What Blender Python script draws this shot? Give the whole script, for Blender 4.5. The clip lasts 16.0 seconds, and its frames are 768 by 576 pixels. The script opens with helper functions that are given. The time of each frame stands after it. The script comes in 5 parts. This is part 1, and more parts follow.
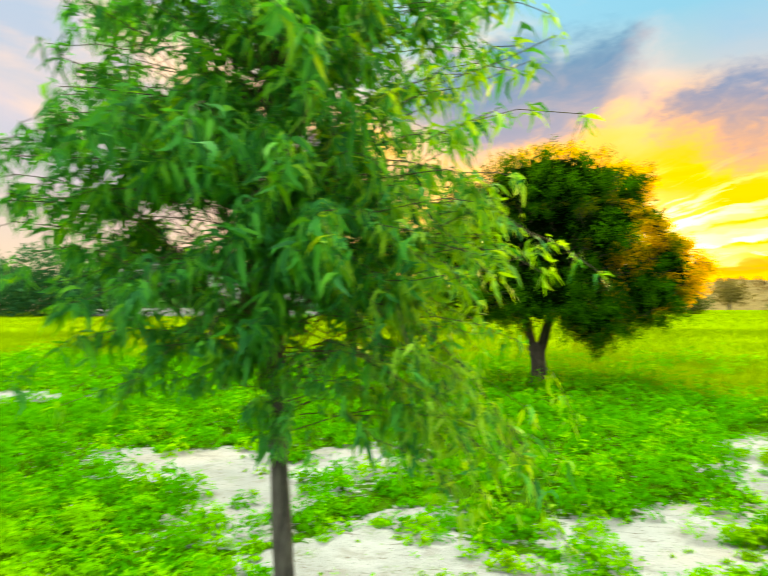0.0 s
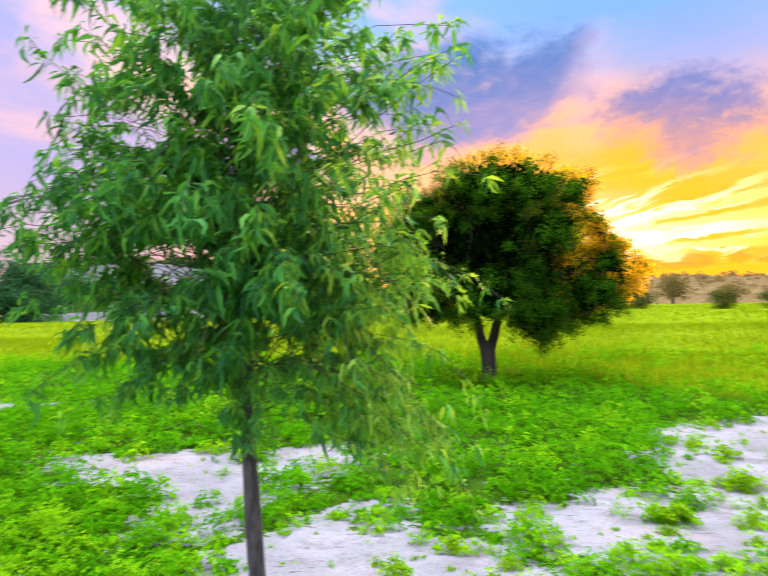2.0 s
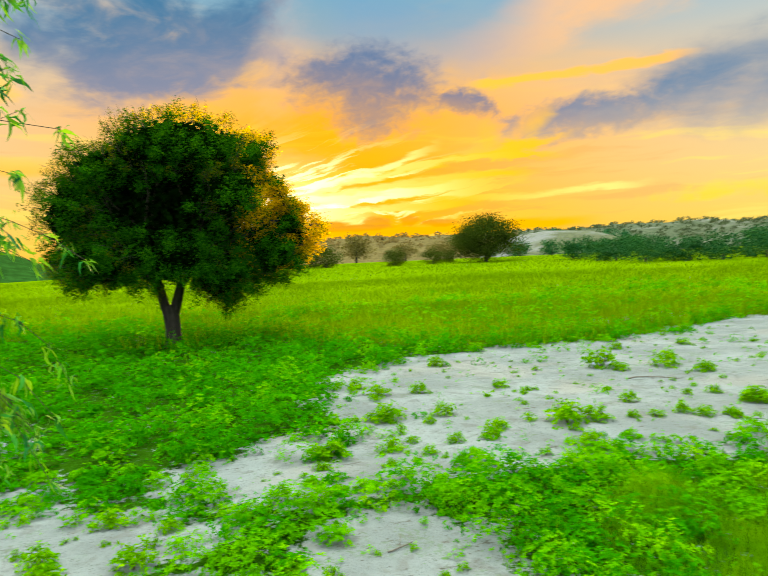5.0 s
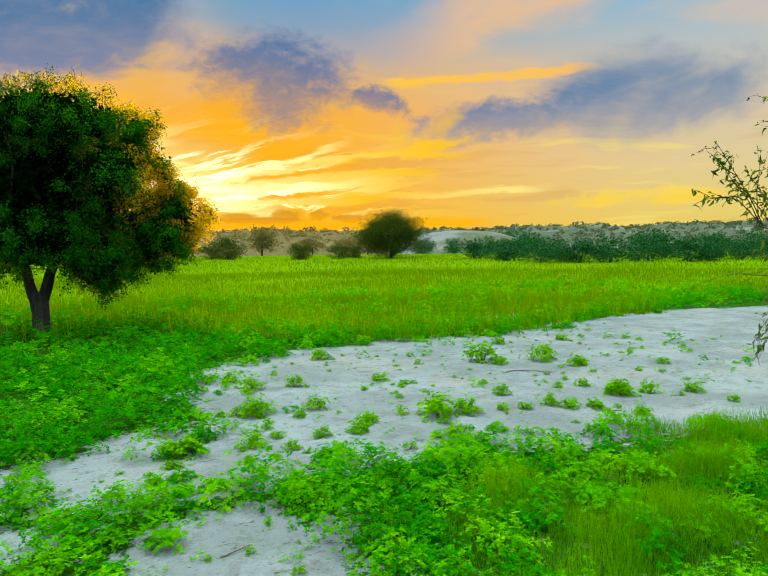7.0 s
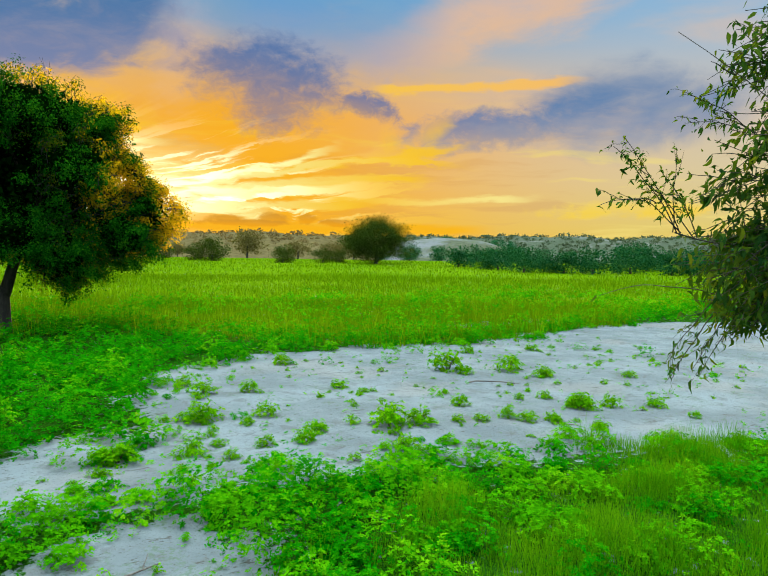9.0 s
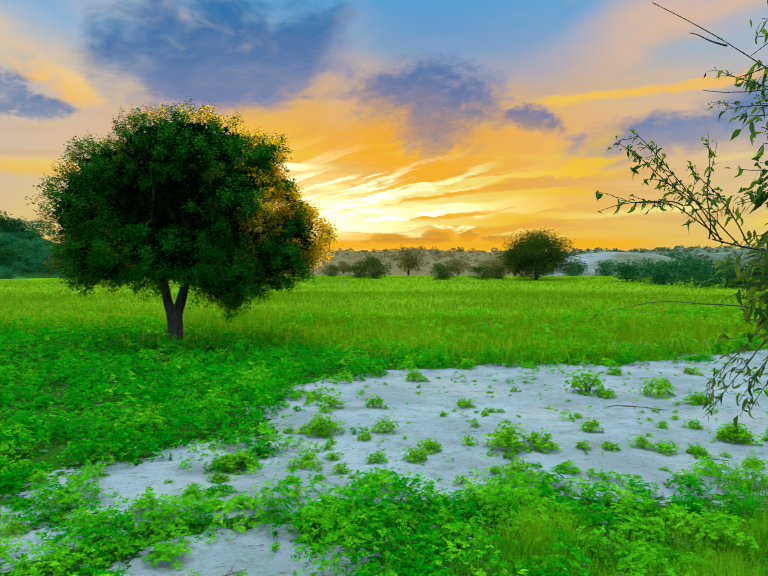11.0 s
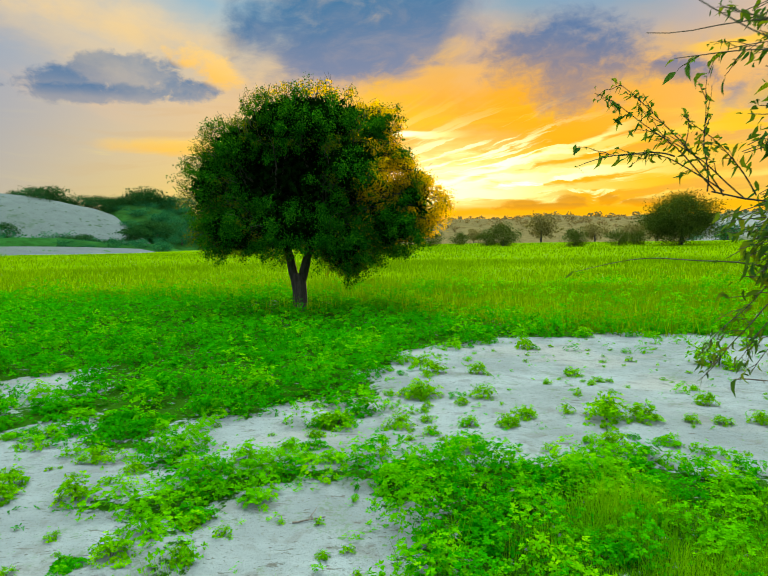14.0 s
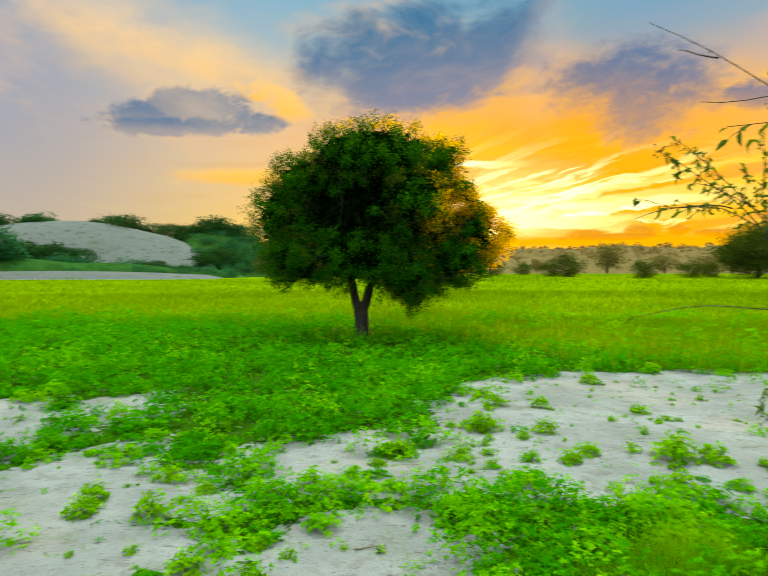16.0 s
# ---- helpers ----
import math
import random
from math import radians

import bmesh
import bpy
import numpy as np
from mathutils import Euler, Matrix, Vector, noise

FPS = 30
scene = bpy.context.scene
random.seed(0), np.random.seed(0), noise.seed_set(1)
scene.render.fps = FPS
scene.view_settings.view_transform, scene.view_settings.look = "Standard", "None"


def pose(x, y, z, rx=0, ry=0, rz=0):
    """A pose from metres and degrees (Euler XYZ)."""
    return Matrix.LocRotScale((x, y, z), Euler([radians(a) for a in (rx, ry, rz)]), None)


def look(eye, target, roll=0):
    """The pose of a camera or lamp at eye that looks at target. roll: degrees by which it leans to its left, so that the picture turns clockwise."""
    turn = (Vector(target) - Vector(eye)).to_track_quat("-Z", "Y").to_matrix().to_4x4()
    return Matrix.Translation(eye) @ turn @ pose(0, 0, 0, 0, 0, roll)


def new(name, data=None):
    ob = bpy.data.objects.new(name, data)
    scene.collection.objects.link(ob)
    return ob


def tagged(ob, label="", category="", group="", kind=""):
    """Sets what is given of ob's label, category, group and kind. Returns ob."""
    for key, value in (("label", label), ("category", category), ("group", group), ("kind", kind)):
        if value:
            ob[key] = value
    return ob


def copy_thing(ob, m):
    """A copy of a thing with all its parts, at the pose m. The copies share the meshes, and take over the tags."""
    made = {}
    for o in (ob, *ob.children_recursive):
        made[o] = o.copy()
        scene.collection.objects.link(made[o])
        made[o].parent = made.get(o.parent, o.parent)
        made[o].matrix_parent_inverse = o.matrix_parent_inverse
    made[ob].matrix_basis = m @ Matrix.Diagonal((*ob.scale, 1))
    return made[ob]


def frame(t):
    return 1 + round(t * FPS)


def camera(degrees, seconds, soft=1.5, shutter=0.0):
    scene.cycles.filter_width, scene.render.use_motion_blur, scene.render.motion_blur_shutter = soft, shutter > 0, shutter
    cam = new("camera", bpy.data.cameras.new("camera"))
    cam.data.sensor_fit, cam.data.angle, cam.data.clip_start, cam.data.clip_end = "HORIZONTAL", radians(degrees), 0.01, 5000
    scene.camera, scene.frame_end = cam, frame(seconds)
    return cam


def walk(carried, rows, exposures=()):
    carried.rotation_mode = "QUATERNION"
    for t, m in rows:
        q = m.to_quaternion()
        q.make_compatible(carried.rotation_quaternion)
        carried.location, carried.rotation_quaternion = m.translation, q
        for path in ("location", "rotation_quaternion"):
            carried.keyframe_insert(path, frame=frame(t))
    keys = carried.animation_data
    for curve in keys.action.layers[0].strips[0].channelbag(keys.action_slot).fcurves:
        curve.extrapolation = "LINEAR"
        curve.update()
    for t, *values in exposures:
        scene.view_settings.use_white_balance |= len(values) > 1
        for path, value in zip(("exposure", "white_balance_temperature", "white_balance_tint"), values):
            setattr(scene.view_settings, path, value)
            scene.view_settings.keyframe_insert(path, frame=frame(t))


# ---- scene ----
cam = camera(62.9, 16.0, soft=0.9, shutter=0.5)
PATH = [
    (0, (0.603, -0.577, 1.768), (0.281, 1.395, 1.838), 0.0),
    (0.5, (0.551, -0.683, 1.777), (-0.014, 1.235, 1.826), 0.7),
    (1, (0.556, -0.775, 1.792), (-0.021, 1.14, 1.836), 0.6),
    (1.5, (0.615, -0.865, 1.792), (0.154, 1.08, 1.854), 0.1),
    (2, (0.682, -0.94, 1.829), (0.5, 1.051, 1.895), -1.0),
    (2.5, (0.714, -0.967, 1.839), (0.78, 1.032, 1.883), -2.5),
    (3, (0.704, -0.963, 1.842), (0.896, 1.024, 1.713), -3.4),
    (3.5, (0.707, -0.963, 1.846), (1.089, 0.99, 1.646), -2.8),
    (4, (0.757, -0.975, 1.837), (1.304, 0.944, 1.693), -2.1),
    (4.5, (0.877, -0.994, 1.825), (1.5, 0.904, 1.728), -1.7),
    (5, (0.975, -1.023, 1.813), (1.716, 0.833, 1.729), -2.5),
    (5.2, (0.926, -1.057, 1.796), (1.742, 0.767, 1.713), -1.8),
    (7.5, (1.562, -0.911, 1.722), (2.580, 0.807, 1.614), -0.3),
    (8, (1.648, -0.887, 1.723), (2.691, 0.816, 1.613), 0.8),
    (8.2, (1.680, -0.889, 1.716), (2.735, 0.806, 1.606), 1.1),
    (10.3, (2.093, -1.023, 1.695), (2.927, 0.795, 1.671), 0.3),
    (10.5, (2.153, -1.032, 1.689), (2.899, 0.823, 1.663), 0.5),
    (11, (2.27, -1.051, 1.708), (2.845, 0.864, 1.668), 0.2),
    (11.5, (2.349, -1.017, 1.69), (2.84, 0.921, 1.635), 0.5),
    (12, (2.407, -0.994, 1.679), (2.783, 0.969, 1.594), 0.9),
    (12.5, (2.482, -0.987, 1.67), (2.672, 1.001, 1.571), 0.6),
    (13, (2.595, -0.992, 1.657), (2.694, 1.003, 1.563), 0.8),
    (13.5, (2.61, -1.095, 1.664), (2.731, 0.898, 1.544), 0.2),
    (14, (2.615, -1.189, 1.687), (2.781, 0.8, 1.549), -0.7),
    (14.5, (2.643, -1.287, 1.708), (2.762, 0.708, 1.627), -0.1),
    (15, (2.624, -1.32, 1.723), (2.744, 0.676, 1.67), -0.5),
    (15.5, (2.595, -1.32, 1.725), (2.738, 0.675, 1.68), -0.3),
    (16, (2.584, -1.317, 1.725), (2.558, 0.682, 1.679), -0.0),
]
EXPOSURES = [(0, 1.04, 9200, -2), (0.5, 1.04, 8800, 2), (1.0, 1.01, 7600, 11), (1.5, 0.95, 7000, 26), (2.0, 0.82, 6500, 38), (2.5, 0.77, 7200, 26), (3.0, 0.70, 7600, 12), (3.5, 0.64, 7300, -4), (4.0, 0.54, 7400, -6), (5.0, 0.36, 7350, -9), (7.5, 0.07, 6000, -10), (10.5, 0.03, 5600, -2), (11, 0.02, 5400, -6), (12, 0.05, 5180, -13), (12.5, 0.06, 5300, -13), (13, 0.13, 5700, -12), (14, 0.20, 6450, -13), (14.5, 0.19, 7100, -12), (16, 0.23, 7550, -7)]
walk(cam, [(t, look(eye, target, roll)) for t, eye, target, roll in PATH], EXPOSURES)

# ---------------------------------------------------------------- sky and sun
SUN_AZ, SUN_EL = 15.0, 6.5          # degrees from +y towards +x, and above the horizon


class Graph:
    """Short hand for node trees."""

    def __init__(self, tree):
        self.tree = tree
        tree.nodes.clear()

    def node(self, kind, **settings):
        n = self.tree.nodes.new(kind)
        for socket, value in settings.items():
            self.put(n.inputs[socket], value)
        return n

    def put(self, socket, value):
        if isinstance(value, bpy.types.NodeSocket):
            self.tree.links.new(value, socket)
        elif isinstance(value, tuple) and len(value) == 3 and socket.type == "RGBA":
            socket.default_value = (*value, 1)
        else:
            socket.default_value = value

    def m(self, op, a, b=0.0, c=0.0, clamp=False):
        n = self.tree.nodes.new("ShaderNodeMath")
        n.operation, n.use_clamp = op, clamp
        for i, v in enumerate((a, b, c)):
            self.put(n.inputs[i], v)
        return n.outputs[0]

    def mix(self, f, a, b, how="MIX"):
        n = self.tree.nodes.new("ShaderNodeMix")
        n.data_type, n.blend_type = "RGBA", how
        self.put(n.inputs[0], f)
        self.put(n.inputs[6], a)
        self.put(n.inputs[7], b)
        return n.outputs[2]

    def step(self, v, lo, hi, a=0.0, b=1.0):
        n = self.tree.nodes.new("ShaderNodeMapRange")
        n.interpolation_type = "SMOOTHSTEP"
        for i, s in enumerate((v, lo, hi, a, b)):
            self.put(n.inputs[i], s)
        return n.outputs[0]

    def xyz(self, x=0.0, y=0.0, z=0.0):
        n = self.tree.nodes.new("ShaderNodeCombineXYZ")
        for i, v in enumerate((x, y, z)):
            self.put(n.inputs[i], v)
        return n.outputs[0]

    def noise(self, vector, scale, detail=4.0, rough=0.55, distort=0.0):
        n = self.tree.nodes.new("ShaderNodeTexNoise")
        for k, v in (("Vector", vector), ("Scale", scale), ("Detail", detail), ("Roughness", rough), ("Distortion", distort)):
            self.put(n.inputs[k], v)
        return n.outputs[0]

    def ramp(self, v, stops):
        n = self.tree.nodes.new("ShaderNodeValToRGB")
        e = n.color_ramp.elements
        while len(e) < len(stops):
            e.new(0.5)
        for el, (p, col) in zip(e, stops):
            el.position, el.color = p, (*col, 1)
        self.put(n.inputs[0], v)
        return n.outputs[0]


def build_sky():
    world = bpy.data.worlds.new("sunset_sky")
    scene.world = world
    world.use_nodes = True
    g = Graph(world.node_tree)
    out = g.node("ShaderNodeOutputWorld")
    bg = g.node("ShaderNodeBackground")
    g.tree.links.new(bg.outputs[0], out.inputs[0])
    way = g.node("ShaderNodeTexCoord").outputs["Generated"]
    sep = g.node("ShaderNodeSeparateXYZ", Vector=way).outputs
    deg = 180 / math.pi
    az = g.m("MULTIPLY", g.m("ARCTAN2", sep[0], sep[1]), deg)
    el = g.m("MULTIPLY", g.m("ARCSINE", sep[2]), deg)
    flat = g.xyz(az, el, 0.0)
    # billows that bend the cloud edges
    warp = g.node("ShaderNodeTexNoise", Vector=g.xyz(g.m("MULTIPLY", az, 0.5), el, 3.0), Scale=0.10, Detail=3.0)
    shift = g.node("ShaderNodeSeparateColor", Color=warp.outputs["Color"]).outputs
    az_w = g.m("ADD", az, g.m("MULTIPLY", g.m("SUBTRACT", shift[0], 0.5), 14.0))
    el_w = g.m("ADD", el, g.m("MULTIPLY", g.m("SUBTRACT", shift[1], 0.5), 5.0))
    puff = g.noise(g.xyz(g.m("MULTIPLY", az_w, 0.6), el_w, 3.0), 0.24, 6.0, 0.58)
    fine = g.noise(g.xyz(g.m("MULTIPLY", az_w, 0.4), el_w, 8.0), 0.7, 6.0, 0.62, 0.3)
    bend = g.m("ADD", g.m("MULTIPLY", g.m("SUBTRACT", puff, 0.5), 5.0), g.m("MULTIPLY", g.m("SUBTRACT", fine, 0.5), 2.2))
    crisp = g.noise(g.xyz(g.m("MULTIPLY", az, 0.7), el, 5.0), 1.1, 5.0, 0.62, 0.5)
    ragged = g.m("ADD", bend, g.m("MULTIPLY", g.m("SUBTRACT", crisp, 0.5), 2.6))
    # clear colours, by height: the sunset's side and the far sides
    h = g.m("DIVIDE", el, 30.0, clamp=True)
    glow_side = g.ramp(h, [(0.0, (0.95, 0.33, 0.006)), (0.10, (1.0, 0.40, 0.002)), (0.28, (1.0, 0.40, 0.003)), (0.42, (0.98, 0.39, 0.012)), (0.54, (0.78, 0.40, 0.14)),
                           (0.66, (0.28, 0.34, 0.46)), (0.80, (0.13, 0.33, 0.57)), (1.0, (0.09, 0.34, 0.62))])
    far_side = g.ramp(h, [(0.0, (0.82, 0.50, 0.06)), (0.10, (0.80, 0.58, 0.17)), (0.24, (0.74, 0.56, 0.33)), (0.40, (0.64, 0.51, 0.44)), (0.60, (0.40, 0.47, 0.59)), (0.80, (0.24, 0.42, 0.66)), (1.0, (0.20, 0.43, 0.70))])
    north = g.ramp(h, [(0.0, (0.58, 0.42, 0.32)), (0.14, (0.46, 0.38, 0.38)), (0.36, (0.34, 0.34, 0.46)), (0.65, (0.26, 0.32, 0.52)), (1.0, (0.21, 0.32, 0.56))])
    far_side = g.mix(g.step(az, -8.0, -32.0), far_side, north)
    off = g.m("SUBTRACT", az, 18.0)
    near = g.m("POWER", 2.718, g.m("MULTIPLY", g.m("MULTIPLY", off, off), -1 / (2 * 19.0 ** 2)))
    col = g.mix(near, far_side, glow_side)
    # long level streaks of thin cloud
    level = g.noise(g.xyz(g.m("MULTIPLY", az_w, 0.05), g.m("MULTIPLY", el_w, 0.55), 2.0), 1.3, 5.0, 0.55, 0.2)
    calm = g.m("MULTIPLY", g.step(el, 16.0, 8.0), g.step(az, -30.0, -5.0))
    col = g.mix(g.m("MULTIPLY", g.m("MULTIPLY", g.step(level, 0.56, 0.68), calm), 0.6), col, g.mix(near, (0.95, 0.70, 0.22), (1.0, 0.58, 0.03)))
    col = g.mix(g.m("MULTIPLY", g.m("MULTIPLY", g.step(level, 0.47, 0.36), calm), 0.40), col, g.mix(near, (0.60, 0.36, 0.20), (0.85, 0.33, 0.02)))
    # thin peach veils
    veil = g.step(g.noise(g.xyz(g.m("MULTIPLY", g.m("ADD", az, g.m("MULTIPLY", el, 1.2)), 0.35), el, 0.0), 0.16, 5.0, 0.55, 0.3), 0.45, 0.68)
    col = g.mix(g.m("MULTIPLY", g.m("MULTIPLY", veil, g.step(el, 7.0, 13.0)), 0.42), col, g.mix(near, (0.84, 0.50, 0.33), (0.98, 0.44, 0.05)))

    def bank(a, e, w, t, tilt, low, high, soft=0.9, strength=0.9):
        """A cloud bank round (a, e), half sizes w and t, in degrees; low and high: its colours below and above."""
        nonlocal col
        c, s = math.cos(radians(tilt)), math.sin(radians(tilt))
        da, de = g.m("SUBTRACT", az, a), g.m("SUBTRACT", el, e)
        u = g.m("DIVIDE", g.m("ADD", g.m("MULTIPLY", da, c), g.m("MULTIPLY", de, s)), w)
        v = g.m("DIVIDE", g.m("SUBTRACT", g.m("MULTIPLY", de, c), g.m("MULTIPLY", da, s)), t)
        d = g.m("ADD", g.m("ADD", g.m("MULTIPLY", u, u), g.m("MULTIPLY", v, v)), g.m("MULTIPLY", bend, 0.72) if w > 8 else g.m("MULTIPLY", ragged, 0.75) if t > 3 else ragged)
        f = g.m("MULTIPLY", g.step(d, 1.15 + soft * 0.5, 1.15 - soft * 0.8), g.step(fine, 0.25, 0.55, strength * 0.88, strength))
        tone = g.mix(g.step(g.m("ADD", v, g.m("MULTIPLY", g.m("SUBTRACT", fine, 0.5), 0.8)), -0.9, 0.9), low, high)
        col = g.mix(f, col, tone)

    def streak(a0, e0, rise, curve, a_from, a_to, thick, near_tone, far_tone, strength=1.0, frays=1.0):
        """A long bright wisp: its middle line by bearing, its half thickness in degrees, its tone at either end."""
        nonlocal col
        da = g.m("SUBTRACT", az, a0)
        line = g.m("ADD", e0, g.m("ADD", g.m("MULTIPLY", da, rise), g.m("MULTIPLY", g.m("MULTIPLY", da, da), curve)))
        line = g.m("ADD", line, g.m("MULTIPLY", g.m("SUBTRACT", wisp, 0.5), 2.6 * frays))
        d = g.m("DIVIDE", g.m("ABSOLUTE", g.m("SUBTRACT", el, line)), thick)
        d = g.m("ADD", d, g.m("MULTIPLY", g.m("SUBTRACT", wisp2, 0.5), 2.4 * frays))
        f = g.m("MULTIPLY", g.step(d, 1.2, 0.25), g.m("MULTIPLY", g.step(az, a_from - 1.2, a_from + 1.2), g.step(az, a_to + 2.0, a_to - 2.5)))
        col = g.mix(g.m("MULTIPLY", f, strength), col, g.mix(g.step(az, a_from, a_to), near_tone, far_tone))

    wisp = g.noise(g.xyz(g.m("MULTIPLY", az_w, 0.16), g.m("MULTIPLY", el, 0.5), 6.0), 1.0, 4.0, 0.55)
    wisp2 = g.noise(g.xyz(g.m("MULTIPLY", az, 0.25), g.m("MULTIPLY", el, 1.3), 4.0), 1.0, 4.0, 0.6, 0.4)
    blue, grey, mauve = (0.052, 0.16, 0.35), (0.12, 0.16, 0.34), (0.36, 0.23, 0.23)
    gold, cream, white = (1.0, 0.52, 0.016), (1.05, 0.80, 0.26), (2.0, 1.75, 1.1)
    bank(41, 20.4, 11, 2.3, 12, (0.90, 0.47, 0.24), (0.78, 0.46, 0.33), 2.0, 0.85)
    bank(-20, 18.5, 12, 3.4, -12, (0.80, 0.50, 0.28), (0.74, 0.54, 0.42), 2.8, 0.7)
    bank(25, 19.5, 9, 4.0, 0, (0.34, 0.33, 0.46), (0.14, 0.31, 0.58), 2.2, 0.72)
    bank(3, 18.3, 10.8, 4.3, 6, (0.22, 0.22, 0.36), blue, 1.0, 1.0)
    bank(13.6, 17.4, 2.2, 4.2, -14, (0.84, 0.46, 0.26), (0.56, 0.42, 0.46), 3.4, 0.6)
    bank(21.0, 15.0, 6.4, 3.4, -8, mauve, (0.10, 0.16, 0.35), 1.5, 0.95)
    bank(29.8, 13.6, 2.2, 1.1, -16, mauve, grey, 1.2, 0.88)
    bank(42, 11.7, 8, 1.6, 5, (0.46, 0.32, 0.29), (0.17, 0.20, 0.36), 1.5, 0.92)
    for a, e, w, t in ((-21.2, 13.0, 3.8, 1.25), (-15.8, 13.9, 4.0, 1.6), (-18.6, 14.5, 2.2, 1.2), (-12.4, 13.0, 2.6, 1.0), (-17.5, 12.5, 6.4, 0.7)):
        bank(a, e, w, t, 1, (0.33, 0.29, 0.36), (0.10, 0.17, 0.34), 0.9, 0.9)
    bank(-27, 21.0, 14, 2.2, -30, (0.84, 0.58, 0.38), (0.78, 0.58, 0.46), 3.0, 0.5)
    bank(-10.5, 15.2, 3.2, 1.1, -22, (1.0, 0.50, 0.10), (1.0, 0.56, 0.18), 1.4, 0.9)
    bank(-17, 18.0, 8, 1.3, -10, (0.95, 0.56, 0.22), (0.90, 0.58, 0.32), 3.0, 0.6)
    bank(51.5, 12.6, 9.4, 3.1, 2, (0.28, 0.29, 0.40), (0.10, 0.19, 0.38), 1.8, 0.97)
    bank(-48, 17, 14, 3.2, -22, (0.36, 0.34, 0.48), (0.27, 0.32, 0.55), 1.8, 0.75)
    bank(-9, 8.6, 9, 0.7, 1, (1.0, 0.48, 0.04), (1.0, 0.55, 0.10), 1.6, 0.75)
    bank(52, 4.6, 7, 0.7, 1, (1.0, 0.60, 0.04), (1.0, 0.64, 0.10), 1.6, 0.85)
    bank(35.7, 11.6, 1.5, 0.7, 30, gold, (1.0, 0.48, 0.06), 3.0, 0.7)
    bank(31.6, 10.8, 0.8, 0.9, 40, gold, (1.0, 0.48, 0.06), 3.0, 0.65)
    bank(7, 12.2, 4.5, 1.7, -14, gold, (1.0, 0.46, 0.03), 1.8, 0.9)
    streak(38, 15.1, 0.03, -0.002, 30.5, 48, 0.48, (1.0, 0.52, 0.06), (1.0, 0.48, 0.10), 0.9, 0.8)
    # the wisps that spread from the hidden sun
    spread = g.m("ADD", 1.0, g.m("MULTIPLY", g.m("MAXIMUM", g.m("SUBTRACT", az, 7.0), 0.0), 0.06))
    lane = g.m("ADD", g.m("DIVIDE", g.m("SUBTRACT", el, 2.4), spread), g.m("MULTIPLY", g.m("SUBTRACT", puff, 0.5), 1.5))
    rays = g.noise(g.xyz(g.m("MULTIPLY", az_w, 0.05), g.m("MULTIPLY", lane, 0.85), 5.0), 1.9, 5.0, 0.58, 0.3)
    fan = g.m("MULTIPLY", g.step(rays, 0.48, 0.60), g.m("MULTIPLY", g.step(az, 2.0, 9.0), g.step(az, 42.0, 26.0)))
    fan = g.m("MULTIPLY", g.m("MULTIPLY", fan, g.step(lane, 3.6, 2.3)), g.step(el, 1.4, 3.0))
    col = g.mix(g.m("MULTIPLY", fan, 0.9), col, g.mix(g.step(az, 14.0, 30.0), (1.1, 0.78, 0.18), (1.0, 0.54, 0.012)))
    bank(14.2, 8.9, 3.2, 1.3, -6, (0.98, 0.42, 0.02), (0.86, 0.40, 0.07), 1.4, 0.85)
    streak(22, 8.0, 0.10, 0.002, 9, 38, 0.55, gold, gold, 0.9, 1.0)
    heart = g.m("ADD", g.m("POWER", g.m("DIVIDE", g.m("SUBTRACT", az, 14.0), 9.0), 2.0), g.m("POWER", g.m("DIVIDE", g.m("SUBTRACT", el, 5.6), 3.0), 2.0))
    heart = g.m("POWER", 2.718, g.m("MULTIPLY", heart, -1.0))
    col = g.mix(g.m("MULTIPLY", g.m("POWER", heart, 0.8), g.step(rays, 0.50, 0.58)), col, (2.0, 1.75, 1.1))
    col = g.mix(g.m("MULTIPLY", g.m("MULTIPLY", g.m("POWER", heart, 0.4), g.step(rays, 0.47, 0.40)), 0.7), col, (1.0, 0.42, 0.008))
    streak(17.6, 7.2, 0.27, 0.004, 8.5, 26, 0.44, white, cream, 1.0, 1.1)
    streak(22, 7.9, 0.20, -0.010, 14, 37, 0.40, cream, gold, 0.95, 1.2)
    streak(22, 6.7, 0.10, -0.004, 13, 35, 0.36, cream, gold, 0.95, 0.8)
    streak(17.5, 5.7, 0.10, 0.0, 9, 22.5, 0.42, white, cream, 0.95, 1.3)
    streak(23, 4.8, 0.03, -0.002, 15, 30, 0.40, cream, gold, 0.95, 0.9)
    streak(30, 5.4, 0.02, 0.0, 26, 44, 0.35, gold, cream, 0.8, 0.8)
    streak(13, 4.5, -0.05, 0.0, 3, 20.5, 0.85, white, cream, 1.0, 1.4)
    streak(9, 9.7, 0.02, 0.0, 4, 11.5, 0.35, white, cream, 0.95, 0.6)
    halo = g.m("ADD", g.m("POWER", g.m("DIVIDE", g.m("SUBTRACT", az, 11.0), 5.0), 2.0), g.m("POWER", g.m("DIVIDE", g.m("SUBTRACT", el, 5.8), 2.5), 2.0))
    halo = g.m("POWER", 2.718, g.m("MULTIPLY", g.m("ADD", halo, g.m("MULTIPLY", g.m("SUBTRACT", wisp2, 0.5), 3.0)), -1.0), clamp=True)
    col = g.mix(g.m("MULTIPLY", halo, 0.75), col, (1.7, 1.38, 0.70))
    streak(12, 2.7, 0.0, 0.0, -2, 40, 0.55, (1.0, 0.40, 0.002), (1.0, 0.44, 0.006), 0.95, 0.4)
